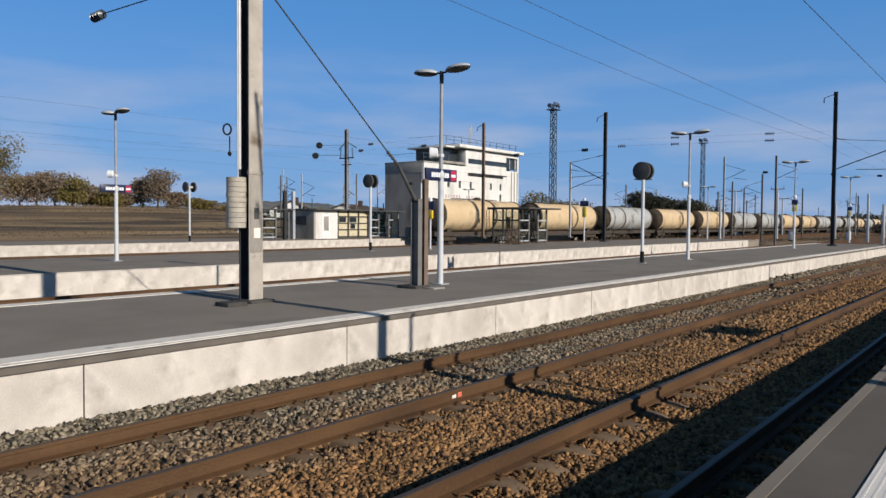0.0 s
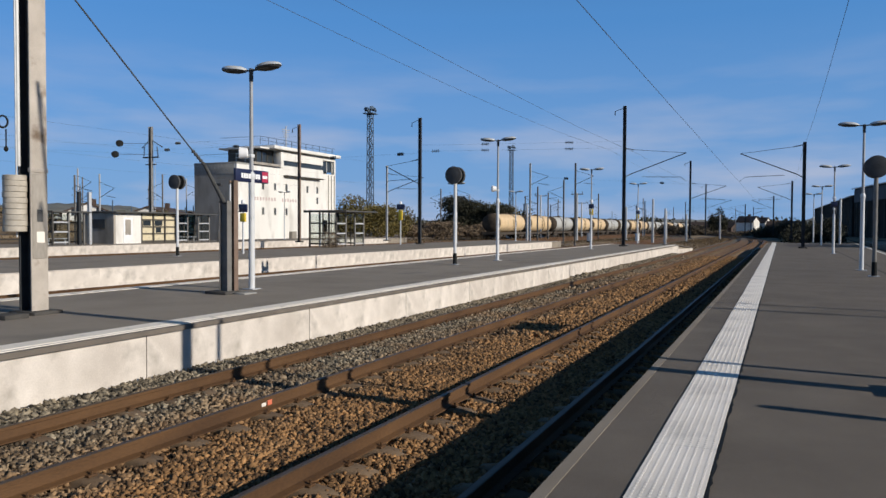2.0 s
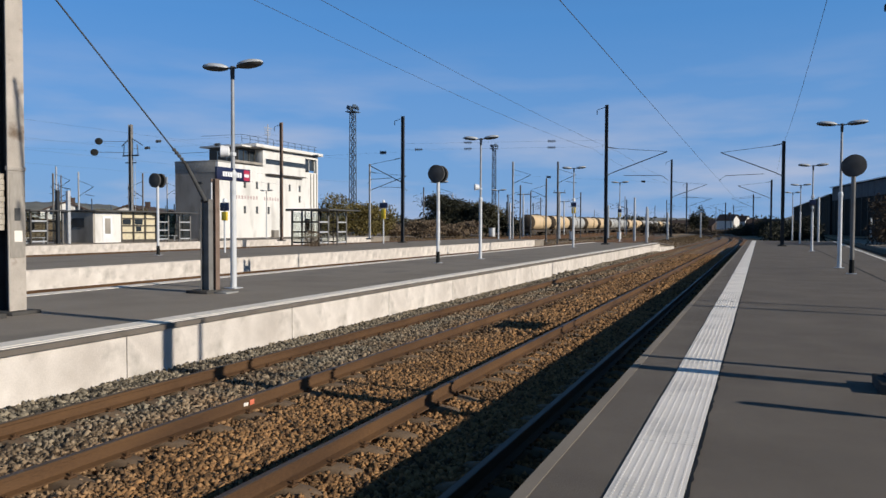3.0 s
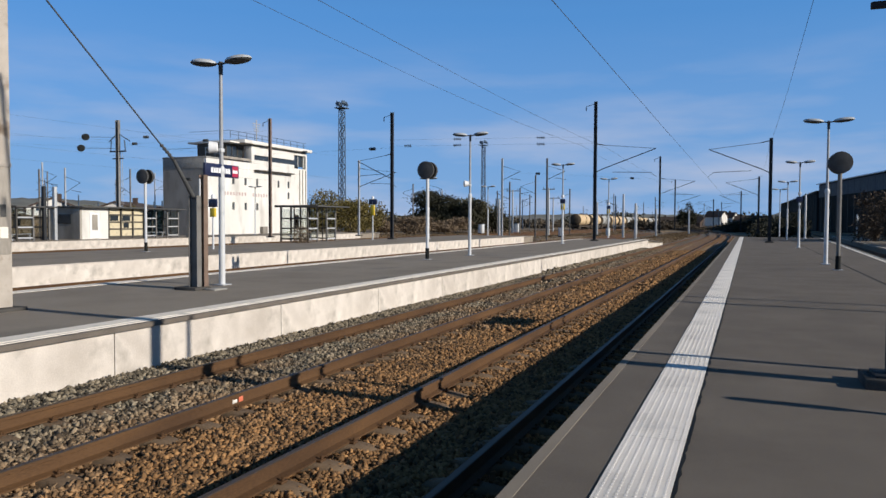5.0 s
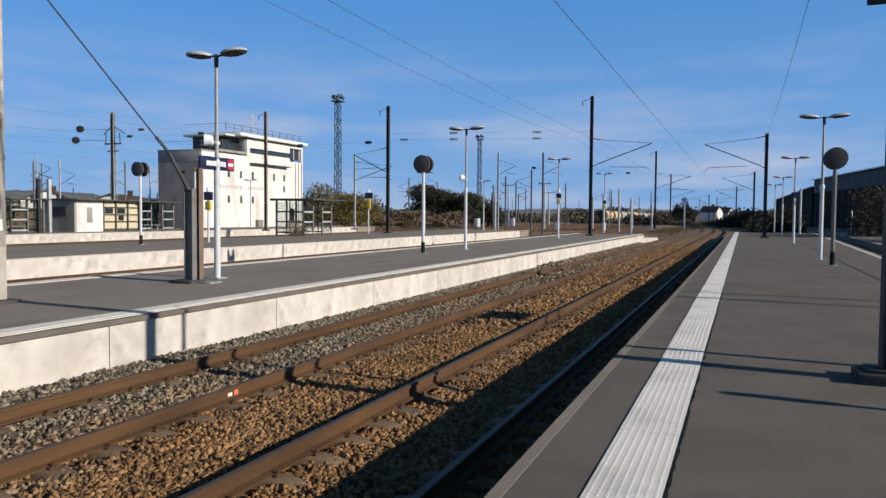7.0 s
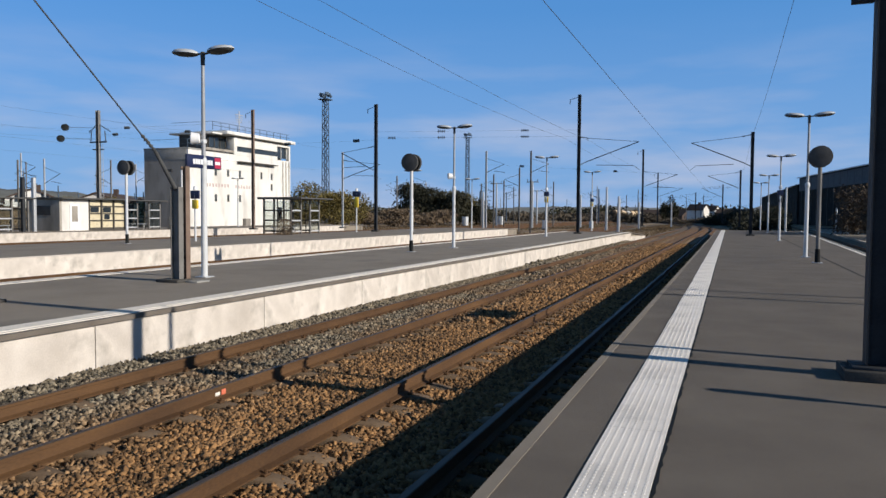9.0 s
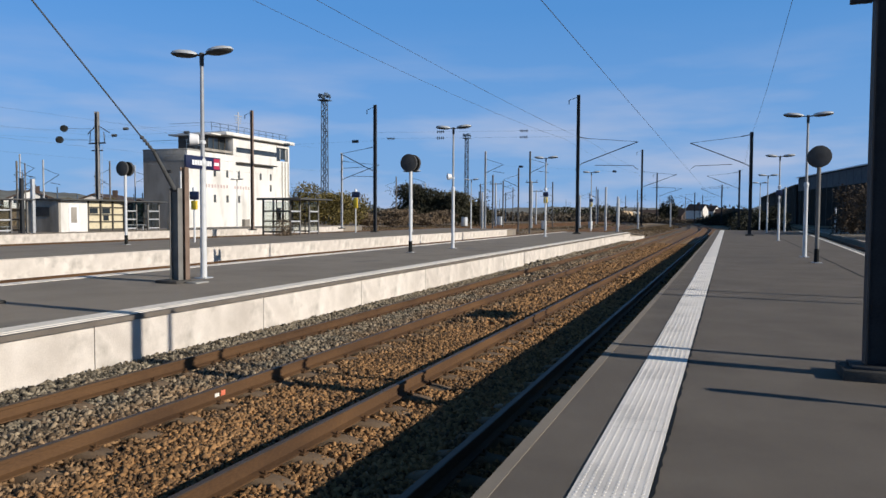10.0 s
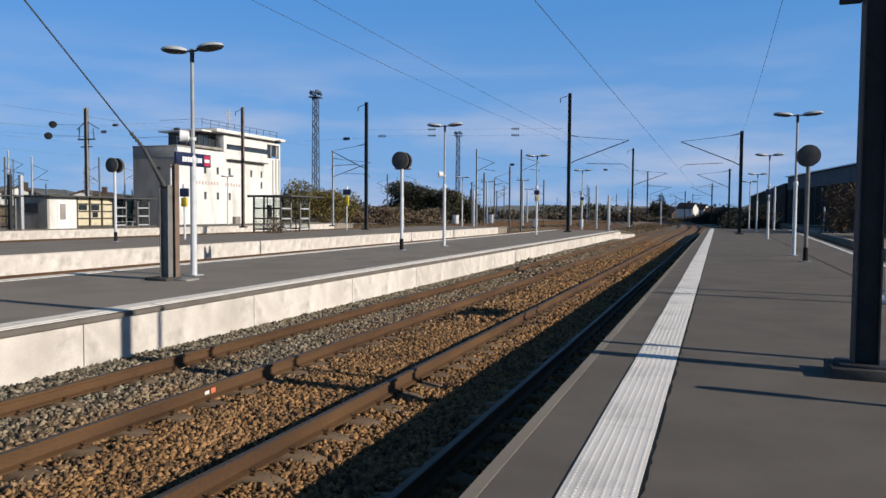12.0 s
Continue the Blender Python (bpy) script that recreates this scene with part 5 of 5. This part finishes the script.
plain_post(5.1, 79.0, 0.0, 4.2, "pale post near the end of the asphalt platform")
plain_post(11.4, 95.0, -0.3, 2.7, "short pale post on the low side platform")


# Out of view: a guessed post, added to cast the pointed platform shadow.
def ticket_post(x, y):
    tpst = thing("ticket_post", "short unseen post added to cast the pointed shadow", "ticket post", m=pose(x, y, 0))
    part("column", box(BM(), -0.05, 0.05, -0.035, 0.035, 0, 1.0, 0.01), M_LAMPGREY, tpst)
    part("head", box(BM(), -0.10, 0.10, -0.065, 0.065, 1.0, 1.33, 0.04), M_YELLOW, tpst, "yellow head that widens the shadow's tip")


ticket_post(3.2, 6.3)

# painted marks on the far running rail
mark = thing("rail_mark", "white and red painted survey marks on the rail", "paint mark", m=pose(TRACK_2 + 0.7525 + 0.014, 6.98, RAIL_TOP - 0.085))
part("white_dab", box(BM(), 0.0, 0.004, -0.08, 0.0, -0.02, 0.02, 0.001), M_STRIPE, mark)
part("red_dab", box(BM(), 0.0, 0.005, 0.03, 0.11, -0.025, 0.035, 0.001), M_SALMON, mark, "red dab of paint")


# ---- sheds, right-hand platform, far houses ----
def long_shed(a, b, depth, h, label, eave=0.4, upper=0.0):
    """A shed whose wall runs from a to b, with its body to the right of that line."""
    a, b = Vector(a), Vector(b)
    d = (b - a)
    L = d.length
    m = pose(a.x, a.y, -0.8, 0, 0, math.degrees(math.atan2(d.y, d.x)) - 90)
    sd = thing("railway_shed", label, "shed", "railway sheds", m=m)
    # The near-black wall colour also carries the shade of the trackside face.
    part("wall", box(BM(), 0, 0.25, 0, L, 0, h), M_SHED, sd, "cladding coloured near black for its shaded side", 0)
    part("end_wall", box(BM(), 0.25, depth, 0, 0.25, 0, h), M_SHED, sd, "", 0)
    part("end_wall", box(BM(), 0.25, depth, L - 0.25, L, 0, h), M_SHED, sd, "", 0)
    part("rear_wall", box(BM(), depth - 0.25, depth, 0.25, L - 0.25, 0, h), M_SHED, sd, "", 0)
    bm = BM()
    sweep(bm, [(-eave, h), (depth / 2, h + 1.4), (depth + eave, h), (depth + eave, h + 0.18), (depth / 2, h + 1.58), (-eave, h + 0.18)], [(0, -eave, 0), (0, L + eave, 0)])
    part("roof", bm, M_ROOF, sd, "low-pitched dark roof", 0)
    # White strip paints the sunlit line along the roof edge.
    part("sunlit_eaves_edge", box(BM(), -eave - 0.06, -eave - 0.004, -eave, L + eave, h - 0.02, h + 0.24, 0.01), M_WHITE, sd, "white strip standing in for the sunlit roof edge")
    if upper:
        n = int(L / 4.0)
        for j in range(n):
            part("cladding_panel", box(BM(), -0.10, -0.004, L * j / n + 0.03, L * (j + 1) / n - 0.03, h - upper, h - 0.25), M_CLAD, sd, "grey fibre cement panel" if j == 0 else "", 0)
    k = 3.0
    while k < L - 2:
        part("wall_post", box(BM(), -0.12, 0, k, k + 0.25, 0, h), M_DARKTRIM, sd, "", 0)
        k += 5.0


long_shed((40.85, 81.7), (18.24, 230.8), 40.0, 13.0, "tall dark industrial shed with a paler upper band", 0.6, 3.6)
long_shed((17.9, 232.8), (14.4, 389.5), 24.0, 11.2, "long low dark shed beside the tracks")
pf0 = slab("platform_0", [(7.1 + 0.031 * y, y) for y in (10, 118)], [(10.5 + 0.031 * y, y) for y in (10, 118)], lambda x, y: -0.30, -0.95, M_ASPHALT_OLD, "low side platform in front of the dark sheds")
strip("kerb", 7.1, 7.3, (10, 118), -0.296, M_CONCRETE, pf0, 0.1, 0.031)
side_track = thing("railway_track", "rusty siding between the platform and the dark sheds", "railway track", "tracks of the station", "structure")
for s in (-1, 1):
    part("rail", sweep(BM(), RAIL_PROFILE, [(5.55 + s * 0.75 + 0.034 * y, y, RAIL_TOP) for y in (-10, 60, 200)]), M_RAIL, side_track)
tagged(part("ballast_bed", sweep(BM(), [(3.9, -0.9), (7.0, -0.9), (7.0, -0.72), (3.9, -0.72)], [(0.034 * y, y, 0) for y in (-12, 60, 200)]), M_BALLAST_BED), "stained crushed stone under the siding", "ballast", kind="structure")


def house(x, y, w, d, h, roof_h, turn, wall_mat, label):
    hs = thing("house", label, "house", "far houses", m=pose(x, y, ground_height(x, y) - 0.2, 0, 0, turn))
    bm = BM()
    sweep(bm, [(-w / 2, 0), (w / 2, 0), (w / 2, h), (0, h + roof_h), (-w / 2, h)], [(0, -d / 2, 0), (0, d / 2, 0)])
    part("wall", bm, wall_mat, hs, "", 0)
    bm = BM()
    sweep(bm, [(-w / 2 - 0.4, h - 0.2), (0, h + roof_h + 0.05), (w / 2 + 0.4, h - 0.2), (w / 2 + 0.4, h), (0, h + roof_h + 0.3), (-w / 2 - 0.4, h)], [(0, -d / 2 - 0.3, 0), (0, d / 2 + 0.3, 0)])
    rf = part("roof", bm, M_TILE, hs, "dark tiled roof", 0)
    part("chimney", box(BM(), 0.6, 1.3, -0.4, 0.4, h + roof_h * 0.5, h + roof_h + 1.0), M_TILE, rf, "", 0)
    for k in (-1, 1):
        part("window", box(BM(), k * w / 4 - 0.5, k * w / 4 + 0.5, -d / 2 - 0.04, -d / 2 + 0.02, 1.2, 2.5), M_DARKGLASS, hs, "", 0)


house(-11.9, 318, 5.0, 7, 4.9, 2.1, 62, M_RENDER, "white gabled house beyond the curve")
house(-103, 86, 7.0, 13, 1.7, 1.3, 50, M_RENDER, "low white house on the rise behind the yard")
house(-87, 93, 6.0, 9, 1.9, 1.4, 35, M_BEIGE, "low cream house behind the yard")
house(-97, 96, 8.0, 16, 2.4, 1.4, 30, M_RENDER, "low white house with a dark roof behind the yard")
house(-84, 103, 7.0, 12, 2.6, 1.5, 25, M_RENDER_GREY, "low grey house behind the yard")
house(-8.3, 372, 5.4, 7, 4.9, 2.3, 62, M_RENDER, "white gabled house beyond the curve")
for hx, hy, tn in ((2.0, 330, 80), (-24, 360, 60), (-38, 380, 80)):
    house(hx, hy, 8, 14, 2.6, 2.6, tn, M_TILE, "low brown house with a dark tiled roof far down the line")
for hx, hy, tn, wm in ((-330, 262, 30, M_RENDER), (-282, 270, 60, M_BEIGE), (-262, 288, 20, M_RENDER_GREY), (-372, 240, 10, M_RENDER)):
    house(hx, hy, 10, 18, 4.5, 2.8, tn, wm, "pale house on the rise behind the yard")


# ---- trees, bushes and scrub ----
def leaves(name, lumps, count, size, mat_, seed, flat=0.0):
    """Many small leaf blades in a set of ellipsoid lumps (x, y, z, rx, ry, rz)."""
    rng = np.random.default_rng(seed)
    lumps = np.array(lumps, float)
    vol = lumps[:, 3] * lumps[:, 4] * lumps[:, 5]
    pick = rng.choice(len(lumps), count, p=vol / vol.sum())
    d = rng.normal(size=(count, 3))
    d /= np.linalg.norm(d, axis=1, keepdims=True)
    r = rng.uniform(0.25, 1.0, count) ** 0.45
    c = lumps[pick, :3] + d * r[:, None] * lumps[pick, 3:] * (1 + 0.18 * rng.normal(size=(count, 1)))
    a = rng.normal(size=(count, 3))
    b = rng.normal(size=(count, 3))
    a /= np.linalg.norm(a, axis=1, keepdims=True)
    b -= a * (a * b).sum(1, keepdims=True)
    b /= np.linalg.norm(b, axis=1, keepdims=True)
    s = size * rng.uniform(0.5, 1.3, (count, 1))
    v = np.stack([c - a * s, c + b * s * 0.55, c + a * s, c - b * s * 0.55], 1).reshape(-1, 3)
    me = bpy.data.meshes.new(name)
    me.from_pydata(v.tolist(), [], np.arange(4 * count).reshape(-1, 4).tolist())
    me.materials.append(mat_)
    return new(name, me)


def tree(x, y, w, h, mat_, seed, name, label, count=1800, size=0.22, trunk=0.25):
    rng = random.Random(seed)
    z0 = ground_height(x, y)
    tr = thing(name, label, "tree" if name == "tree" else "bush", "yard trees and bushes", m=pose(x, y, z0))
    bm = BM()
    th = h * trunk
    tube(bm, (0, 0, -0.1), (0.05, 0.03, th), 0.03 * h + 0.02, 0.02 * h, 8)
    lumps = []
    for k in range(9):
        a, rr = rng.uniform(0, 6.28), rng.uniform(0.1, 0.62) * w / 2
        zc = rng.uniform(th + 0.1 * h, h * 0.86)
        c = (rr * math.cos(a), rr * math.sin(a), zc)
        tube(bm, (0.03, 0.02, th * rng.uniform(0.6, 1.0)), c, 0.010 * h, 0.004 * h, 6)
        q = rng.uniform(0.22, 0.36)
        lumps.append((*c, w * q, w * q, h * rng.uniform(0.14, 0.24)))
    lumps.append((0, 0, h * 0.42, w * 0.38, w * 0.38, h * 0.3))
    part("trunk", bm, M_BARK, tr)
    cr = leaves("crown", lumps, count, size, mat_, seed)
    cr.parent = tr
    return tr


for k, (tx, ty, tw, th_, tm, ct) in enumerate(((-65, 150, 11, 8.6, M_LEAF_DARK, 11000), (-59.5, 147, 11, 9.0, M_LEAF_DARK, 11000), (-54, 147, 9, 7.6, M_LEAF_DARK, 8500), (-49.5, 150, 8, 5.6, M_LEAF_DARK, 3800), (-57, 158, 14, 8.6, M_LEAF_OLIVE, 6000))):
    tree(tx, ty, tw, th_, tm, 40 + k, "bush", "dense dark green bush beside the yard tracks" if tm is M_LEAF_DARK else "olive autumn bush behind the yard", ct, 0.24, 0.12)
for k in range(5):
    tree(-67 + 1.7 * k + (k % 2), 95 + 4.0 * k, 8.5, 5.6 + 1.4 * ((k * 7) % 3) / 2, M_LEAF_OLIVE, 60 + k, "bush", "yellow-green autumn bush behind the signal box", 4200, 0.19, 0.12)
for k in range(5):
    tree(-58.5 + 1.7 * k + (k % 2), 116 + 4.0 * k, 6.5, 2.6 + 0.9 * ((k * 7) % 3) / 2, M_LEAF_BROWN, 66 + k, "bush", "low brown autumn bush beside the yard tracks", 2600, 0.19, 0.12)
# autumn trees along the top of the rise: bearing, distance, width, height of the top, leaf colour
for k, (be, rr, tw, zt, tm) in enumerate(((69.6, 138, 9, 14.6, 1), (68.3, 146, 9, 9.0, 0), (67.3, 142, 9, 9.8, 0), (66.2, 147, 9, 9.6, 0), (65.1, 136, 6.0, 8.6, 1), (64.0, 146, 8, 7.6, 0), (63.0, 141, 6, 7.0, 1), (62.0, 146, 6, 6.6, 0), (60.6, 146, 6, 9.6, 0), (59.6, 141, 6.5, 10.6, 0), (58.4, 150, 5, 7.2, 0), (56.8, 140, 6, 5.4, 1), (55.6, 150, 6, 4.8, 0), (54.2, 145, 6, 4.6, 1), (70.6, 130, 10, 9, 0), (71.8, 138, 10, 10, 0))):
    tx, ty = -rr * math.sin(radians(be)), rr * math.cos(radians(be))
    tree(tx, ty, tw, zt - ground_height(tx, ty), (M_LEAF_BROWN, M_LEAF_OLIVE)[tm], 90 + k, "tree", ("half-bare brown autumn tree on the rise", "olive-green autumn tree on the rise")[tm], 3400, 0.20, 0.2)
tree(-18.0, 262, 4.5, 8.6, M_LEAF_DARK, 120, "tree", "dark conifer-like tree down the line", 2200, 0.3, 0.1)
tree(-21.5, 268, 3.5, 7.0, M_LEAF_DARK, 121, "tree", "dark conifer-like tree down the line", 1600, 0.3, 0.1)
for k, (tx, ty, tw, th_) in enumerate(((6.3, 108, 3.2, 3.6), (5.2, 128, 4, 3.4), (4.0, 150, 5, 3.4), (1.5, 185, 6, 3.6), (11.6, 84, 5, 5.2), (12.6, 76, 5.5, 5.8), (11.8, 69, 5, 5.2), (14.0, 66, 5.5, 6.6), (16.0, 71, 6, 7.4))):
    tree(tx, ty, tw, th_, M_DARKTWIGS if k > 3 else M_THICKET, 130 + k, "bush", "brown half-bare bush by the dark sheds" if k > 3 else "dark bush by the end of the platform", 2600, 0.15, 0.12)

tree(-28.0, 42.6, 1.7, 2.0, M_LEAF_BROWN, 150, "bush", "small dry brown shrub beside the glazed shelter", 1500, 0.06, 0.1)

for k, (tx, ty, tw, th_) in enumerate(((-90, 82, 5, 2.6), (-86, 84, 4, 2.8), (-81, 88, 5, 3.0), (-77, 92, 4.5, 3.0), (-92, 90, 5, 3.2), (-110, 80, 5, 3.0), (-74, 98, 5, 3.6))):
    tree(tx, ty, tw, th_, (M_LEAF_OLIVE, M_LEAF_BROWN)[k % 2], 160 + k, "bush", ("olive autumn bush on the rise", "brown half-bare bush on the rise")[k % 2], 1800, 0.15, 0.15)

rs_ = random.Random(5)
lumps = []
for k in range(130):
    a = radians(rs_.uniform(-52, -7))
    r = rs_.uniform(270, 430)
    h_ = rs_.uniform(1.2, 4.2)
    lumps.append((r * math.sin(a), r * math.cos(a), -0.8 + h_ * 0.5, rs_.uniform(4, 11), rs_.uniform(3, 6), h_ * 0.62))
tagged(leaves("far_hedges", lumps, 30000, 0.60, M_HEDGE, 11), "grey-brown hedges and thickets across the far yard", "hedge", kind="stuff")
lumps = []
for k in range(110):
    a = radians(rs_.uniform(-75, 14))
    r = rs_.uniform(430, 620)
    h_ = rs_.uniform(3.5, 9)
    lumps.append((r * math.sin(a), r * math.cos(a), -0.8 + h_ * 0.5, rs_.uniform(8, 18), rs_.uniform(5, 9), h_ * 0.6))
tagged(leaves("far_trees", lumps, 24000, 1.1, M_LEAF_DARK, 12), "dark line of far trees behind the yard", "trees", kind="stuff")
lumps = []
for k in range(46):
    tx = rs_.uniform(-36, 4)
    lumps.append((tx, rs_.uniform(236, 262), 0.4 if tx < -22 else -0.4, rs_.uniform(2, 3), 2.0, rs_.uniform(1.2, 2.2) if tx < -22 else rs_.uniform(0.5, 1.3)))
tagged(leaves("line_side_thicket", lumps, 14000, 0.36, M_HEDGE, 13), "brown thicket beside the curve of the line", "thicket", kind="stuff")

lumps = []
for k in range(60):
    lumps.append((rs_.uniform(1.5, 7.0), rs_.uniform(122, 172), 0.1, rs_.uniform(1.0, 2.0), 2.0, rs_.uniform(1.0, 1.9)))
for k in range(50):
    lumps.append((rs_.uniform(-4.5, 4.0), rs_.uniform(188, 226), 0.1, rs_.uniform(1.2, 2.4), 2.0, rs_.uniform(1.0, 2.0)))
tagged(leaves("dark_thicket", lumps, 22000, 0.22, M_THICKET, 14), "dark green thicket beyond the platform end", "thicket", kind="stuff")


def tufts(name, count, area, size, mat_, seed, label):
    rng = np.random.default_rng(seed)
    x = rng.uniform(area[0], area[1], count)
    y = rng.uniform(area[2], area[3], count)
    z = np.array([ground_height(a, b) for a, b in zip(x, y)])
    s = size * rng.uniform(0.4, 1.4, count)
    # larger growth in patches
    s *= 0.5 + np.array([max(0.0, 0.7 + 1.3 * noise.noise(Vector((a * 0.16, b * 0.025, 3)))) for a, b in zip(x, y)])
    V, Fc = [], []
    ang = rng.uniform(0, 6.28, (count, 4))
    lean = rng.uniform(0.1, 0.6, (count, 4))
    wid = rng.uniform(0.12, 0.32, (count, 4))
    for i in range(count):
        for k in range(4):
            ca, sa = math.cos(ang[i, k]), math.sin(ang[i, k])
            b = len(V)
            w = wid[i, k] * s[i]
            V += [(x[i] - sa * w, y[i] + ca * w, z[i] - 0.05), (x[i] + sa * w, y[i] - ca * w, z[i] - 0.05), (x[i] + ca * lean[i, k] * s[i], y[i] + sa * lean[i, k] * s[i], z[i] + s[i])]
            Fc.append((b, b + 1, b + 2))
    me = bpy.data.meshes.new(name)
    me.from_pydata(V, [], Fc)
    me.materials.append(mat_)
    return tagged(new(name, me), label, "scrub", kind="stuff")


tufts("dry_scrub", 22000, (-135, -56, 2, 112), 0.13, M_SCRUB, 3, "rough dry brown scrub on the rise behind the yard")
tufts("dry_grass", 9000, (-57, -20, 77, 200), 0.16, M_SCRUB, 4, "dry grass between the yard tracks")
tufts("dry_grass", 3000, (-14.5, -8.2, 80, 200), 0.16, M_SCRUB, 6, "dry grass beyond the platform end")

# far low hills
bm = BM()
rows = []
for k in range(305):
    a = radians(-85 + 0.38 * k)
    e = 36 + 26 * noise.noise(Vector((k * 0.032, 1.7, 0))) + 9 * noise.noise(Vector((k * 0.17, 5.1, 0))) + 5 * noise.noise(Vector((k * 0.61, 9.3, 0))) + 46 * max(0, 1 - abs(k - 85) / 40)
    rows.append([bm.verts.new((r * math.sin(a), r * math.cos(a), z)) for r, z in ((1750, -1.0), (1950, e * 0.5), (2150, e * 0.8), (2500, -1.0))])
for a_, b_ in zip(rows, rows[1:]):
    for i in range(3):
        bm.faces.new((a_[i], a_[i + 1], b_[i + 1], b_[i]))
tagged(part("far_hills", bm, M_HILL), "low hazy wooded hills on the horizon", "hills", kind="structure")


# ---- freight train ----
def wheelset(parent, y):
    bm = BM()
    for s in (-1, 1):
        lathe(bm, [(0.30, -0.03), (0.46, -0.02), (0.46, 0.05), (0.42, 0.06), (0.15, 0.07)], 18, pose(s * 0.75, y, 0.46, 0, 90, 0))
    tube(bm, (-0.75, y, 0.46), (0.75, y, 0.46), 0.08, sides=8)
    return part("wheelset", bm, M_CHASSIS, parent, "grimy steel wheelset")


def tank_wagon(mat_, label, band):
    LT, R, ZC = 14.0, 1.50, 2.66
    tw = thing("tank_wagon", label, "freight wagon", "wagons of the tank train")
    rings = [(0.25, -LT / 2), (0.8, -LT / 2 + 0.06), (1.2, -LT / 2 + 0.22), (R, -LT / 2 + 0.6)] + [(R, -LT / 2 + 0.6 + (LT - 1.2) * k / 8) for k in range(1, 8)] + [(R, LT / 2 - 0.6), (1.2, LT / 2 - 0.22), (0.8, LT / 2 - 0.06), (0.25, LT / 2)]
    tank = part("tank", lathe(BM(), rings, 32, pose(0, 0, ZC, -90, 0, 0)), mat_, tw, "", 50)
    for y in (-LT / 2 + 0.7, band, LT / 2 - 0.7):
        part("strap", lathe(BM(), [(R + 0.003, -0.17), (R + 0.03, -0.14), (R + 0.03, 0.14), (R + 0.003, 0.17)], 32, pose(0, y, ZC, -90, 0, 0)), M_GRIME, tank, "dark grimy strap")
    for s in (-1, 1):
        part("end_dome", lathe(BM(), [(R + 0.004, 0.0), (1.215, 0.385), (0.81, 0.55), (0.25, 0.615)], 32, pose(0, s * (LT / 2 - 0.6), ZC, -s * 90, 0, 0)), M_GRIME, tank, "sooty tank end", 50)
    part("manhole", lathe(BM(), [(0.36, 0), (0.36, 0.22), (0.30, 0.30), (0.05, 0.33)], 16, pose(0, 0.4, ZC + R - 0.06)), M_CHASSIS, tank)
    part("walkway", box(BM(), -0.38, 0.38, -3.2, 3.2, ZC + R + 0.04, ZC + R + 0.09, 0.01), M_CHASSIS, tw)
    bm = BM()
    for s in (-1, 1):
        tube(bm, (0.25 * s, 0.0, ZC + R + 0.09), (0.25 * s, 0, 1.1), 0.02, sides=5)
        tube(bm, (s * (R + 0.08), 0.25, 0.9), (s * (R + 0.08), 0.25, ZC + 0.6), 0.022, sides=5)
        tube(bm, (s * (R + 0.08), -0.25, 0.9), (s * (R + 0.08), -0.25, ZC + 0.6), 0.022, sides=5)
        for k in range(7):
            tube(bm, (s * (R + 0.08), -0.25, 1.1 + 0.3 * k), (s * (R + 0.08), 0.25, 1.1 + 0.3 * k), 0.016, sides=5)
    part("ladder", bm, M_CHASSIS, tw)
    fr = box(BM(), -1.25, 1.25, -7.6, 7.6, 0.98, 1.12, 0.02)
    for s in (-1, 1):
        box(fr, s * 1.2 - 0.06, s * 1.2 + 0.06, -7.6, 7.6, 0.78, 1.16)
        box(fr, -1.3, 1.3, s * 7.55 - 0.08, s * 7.55 + 0.08, 0.8, 1.25)
        box(fr, -1.0, 1.0, s * 5.2 - 0.3, s * 5.2 + 0.3, 1.1, 1.5)
    part("underframe", fr, M_CHASSIS, tw, "dark underframe", 0)
    for s in (-1, 1):
        bg = part("bogie", box(BM(), -0.90, 0.90, s * 5.6 - 0.22, s * 5.6 + 0.22, 0.5, 0.97, 0.03), M_CHASSIS, tw, "dark bogie bolster")
        for f in (-1, 1):
            part("side_frame", box(BM(), f * 1.0 - 0.08, f * 1.0 + 0.08, s * 5.6 - 1.35, s * 5.6 + 1.35, 0.38, 0.72, 0.03), M_CHASSIS, bg, "")
        wheelset(bg, s * 5.6 - 0.9)
        wheelset(bg, s * 5.6 + 0.9)
        bf = BM()
        for k in (-1, 1):
            lathe(bf, [(0.09, 0), (0.09, 0.42), (0.22, 0.44), (0.22, 0.50)], 14, pose(k * 0.87, s * 7.6, 1.03, -s * 90, 0, 0))
        part("buffer", bf, M_CHASSIS, tw)
    return tw


PITCH, TAIL0, TRAIN_X = 16.3, 49.5 + 8.0, -42.0
RUN = [(0.0, 0.0), (1.0, 29.8), (2.0, 59.6), (3.0, 89.0), (4.0, 116.4), (5.0, 142.4), (6.0, 166.4), (7.0, 190.4), (8.0, 215.0), (10.0, 267.0), (12.0, 321.0)]
cream = tank_wagon(M_TANKCREAM, "cream tank wagon with grimy straps rolling away on the yard track", 1.6)
grey = tank_wagon(M_TANKGREY, "grey tank wagon with grimy straps rolling away on the yard track", -2.0)
WAGONS = []
used = set()
for k, c in enumerate("CCGCCGGCCGGGCGCGGC"):
    src = cream if c == "C" else grey
    m0 = pose(TRAIN_X, TAIL0 + PITCH * k, RAIL_TOP)
    if c in used:
        WAGONS.append(copy_thing(src, m0))
    else:
        src.matrix_basis = m0
        WAGONS.append(src)
        used.add(c)


def motions():
    """The tank train rolls away along the yard track, slowing a little."""
    for k, wg in enumerate(WAGONS):
        walk(wg, [(t, pose(TRAIN_X, TAIL0 + PITCH * k + gone, RAIL_TOP)) for t, gone in RUN])


motions()
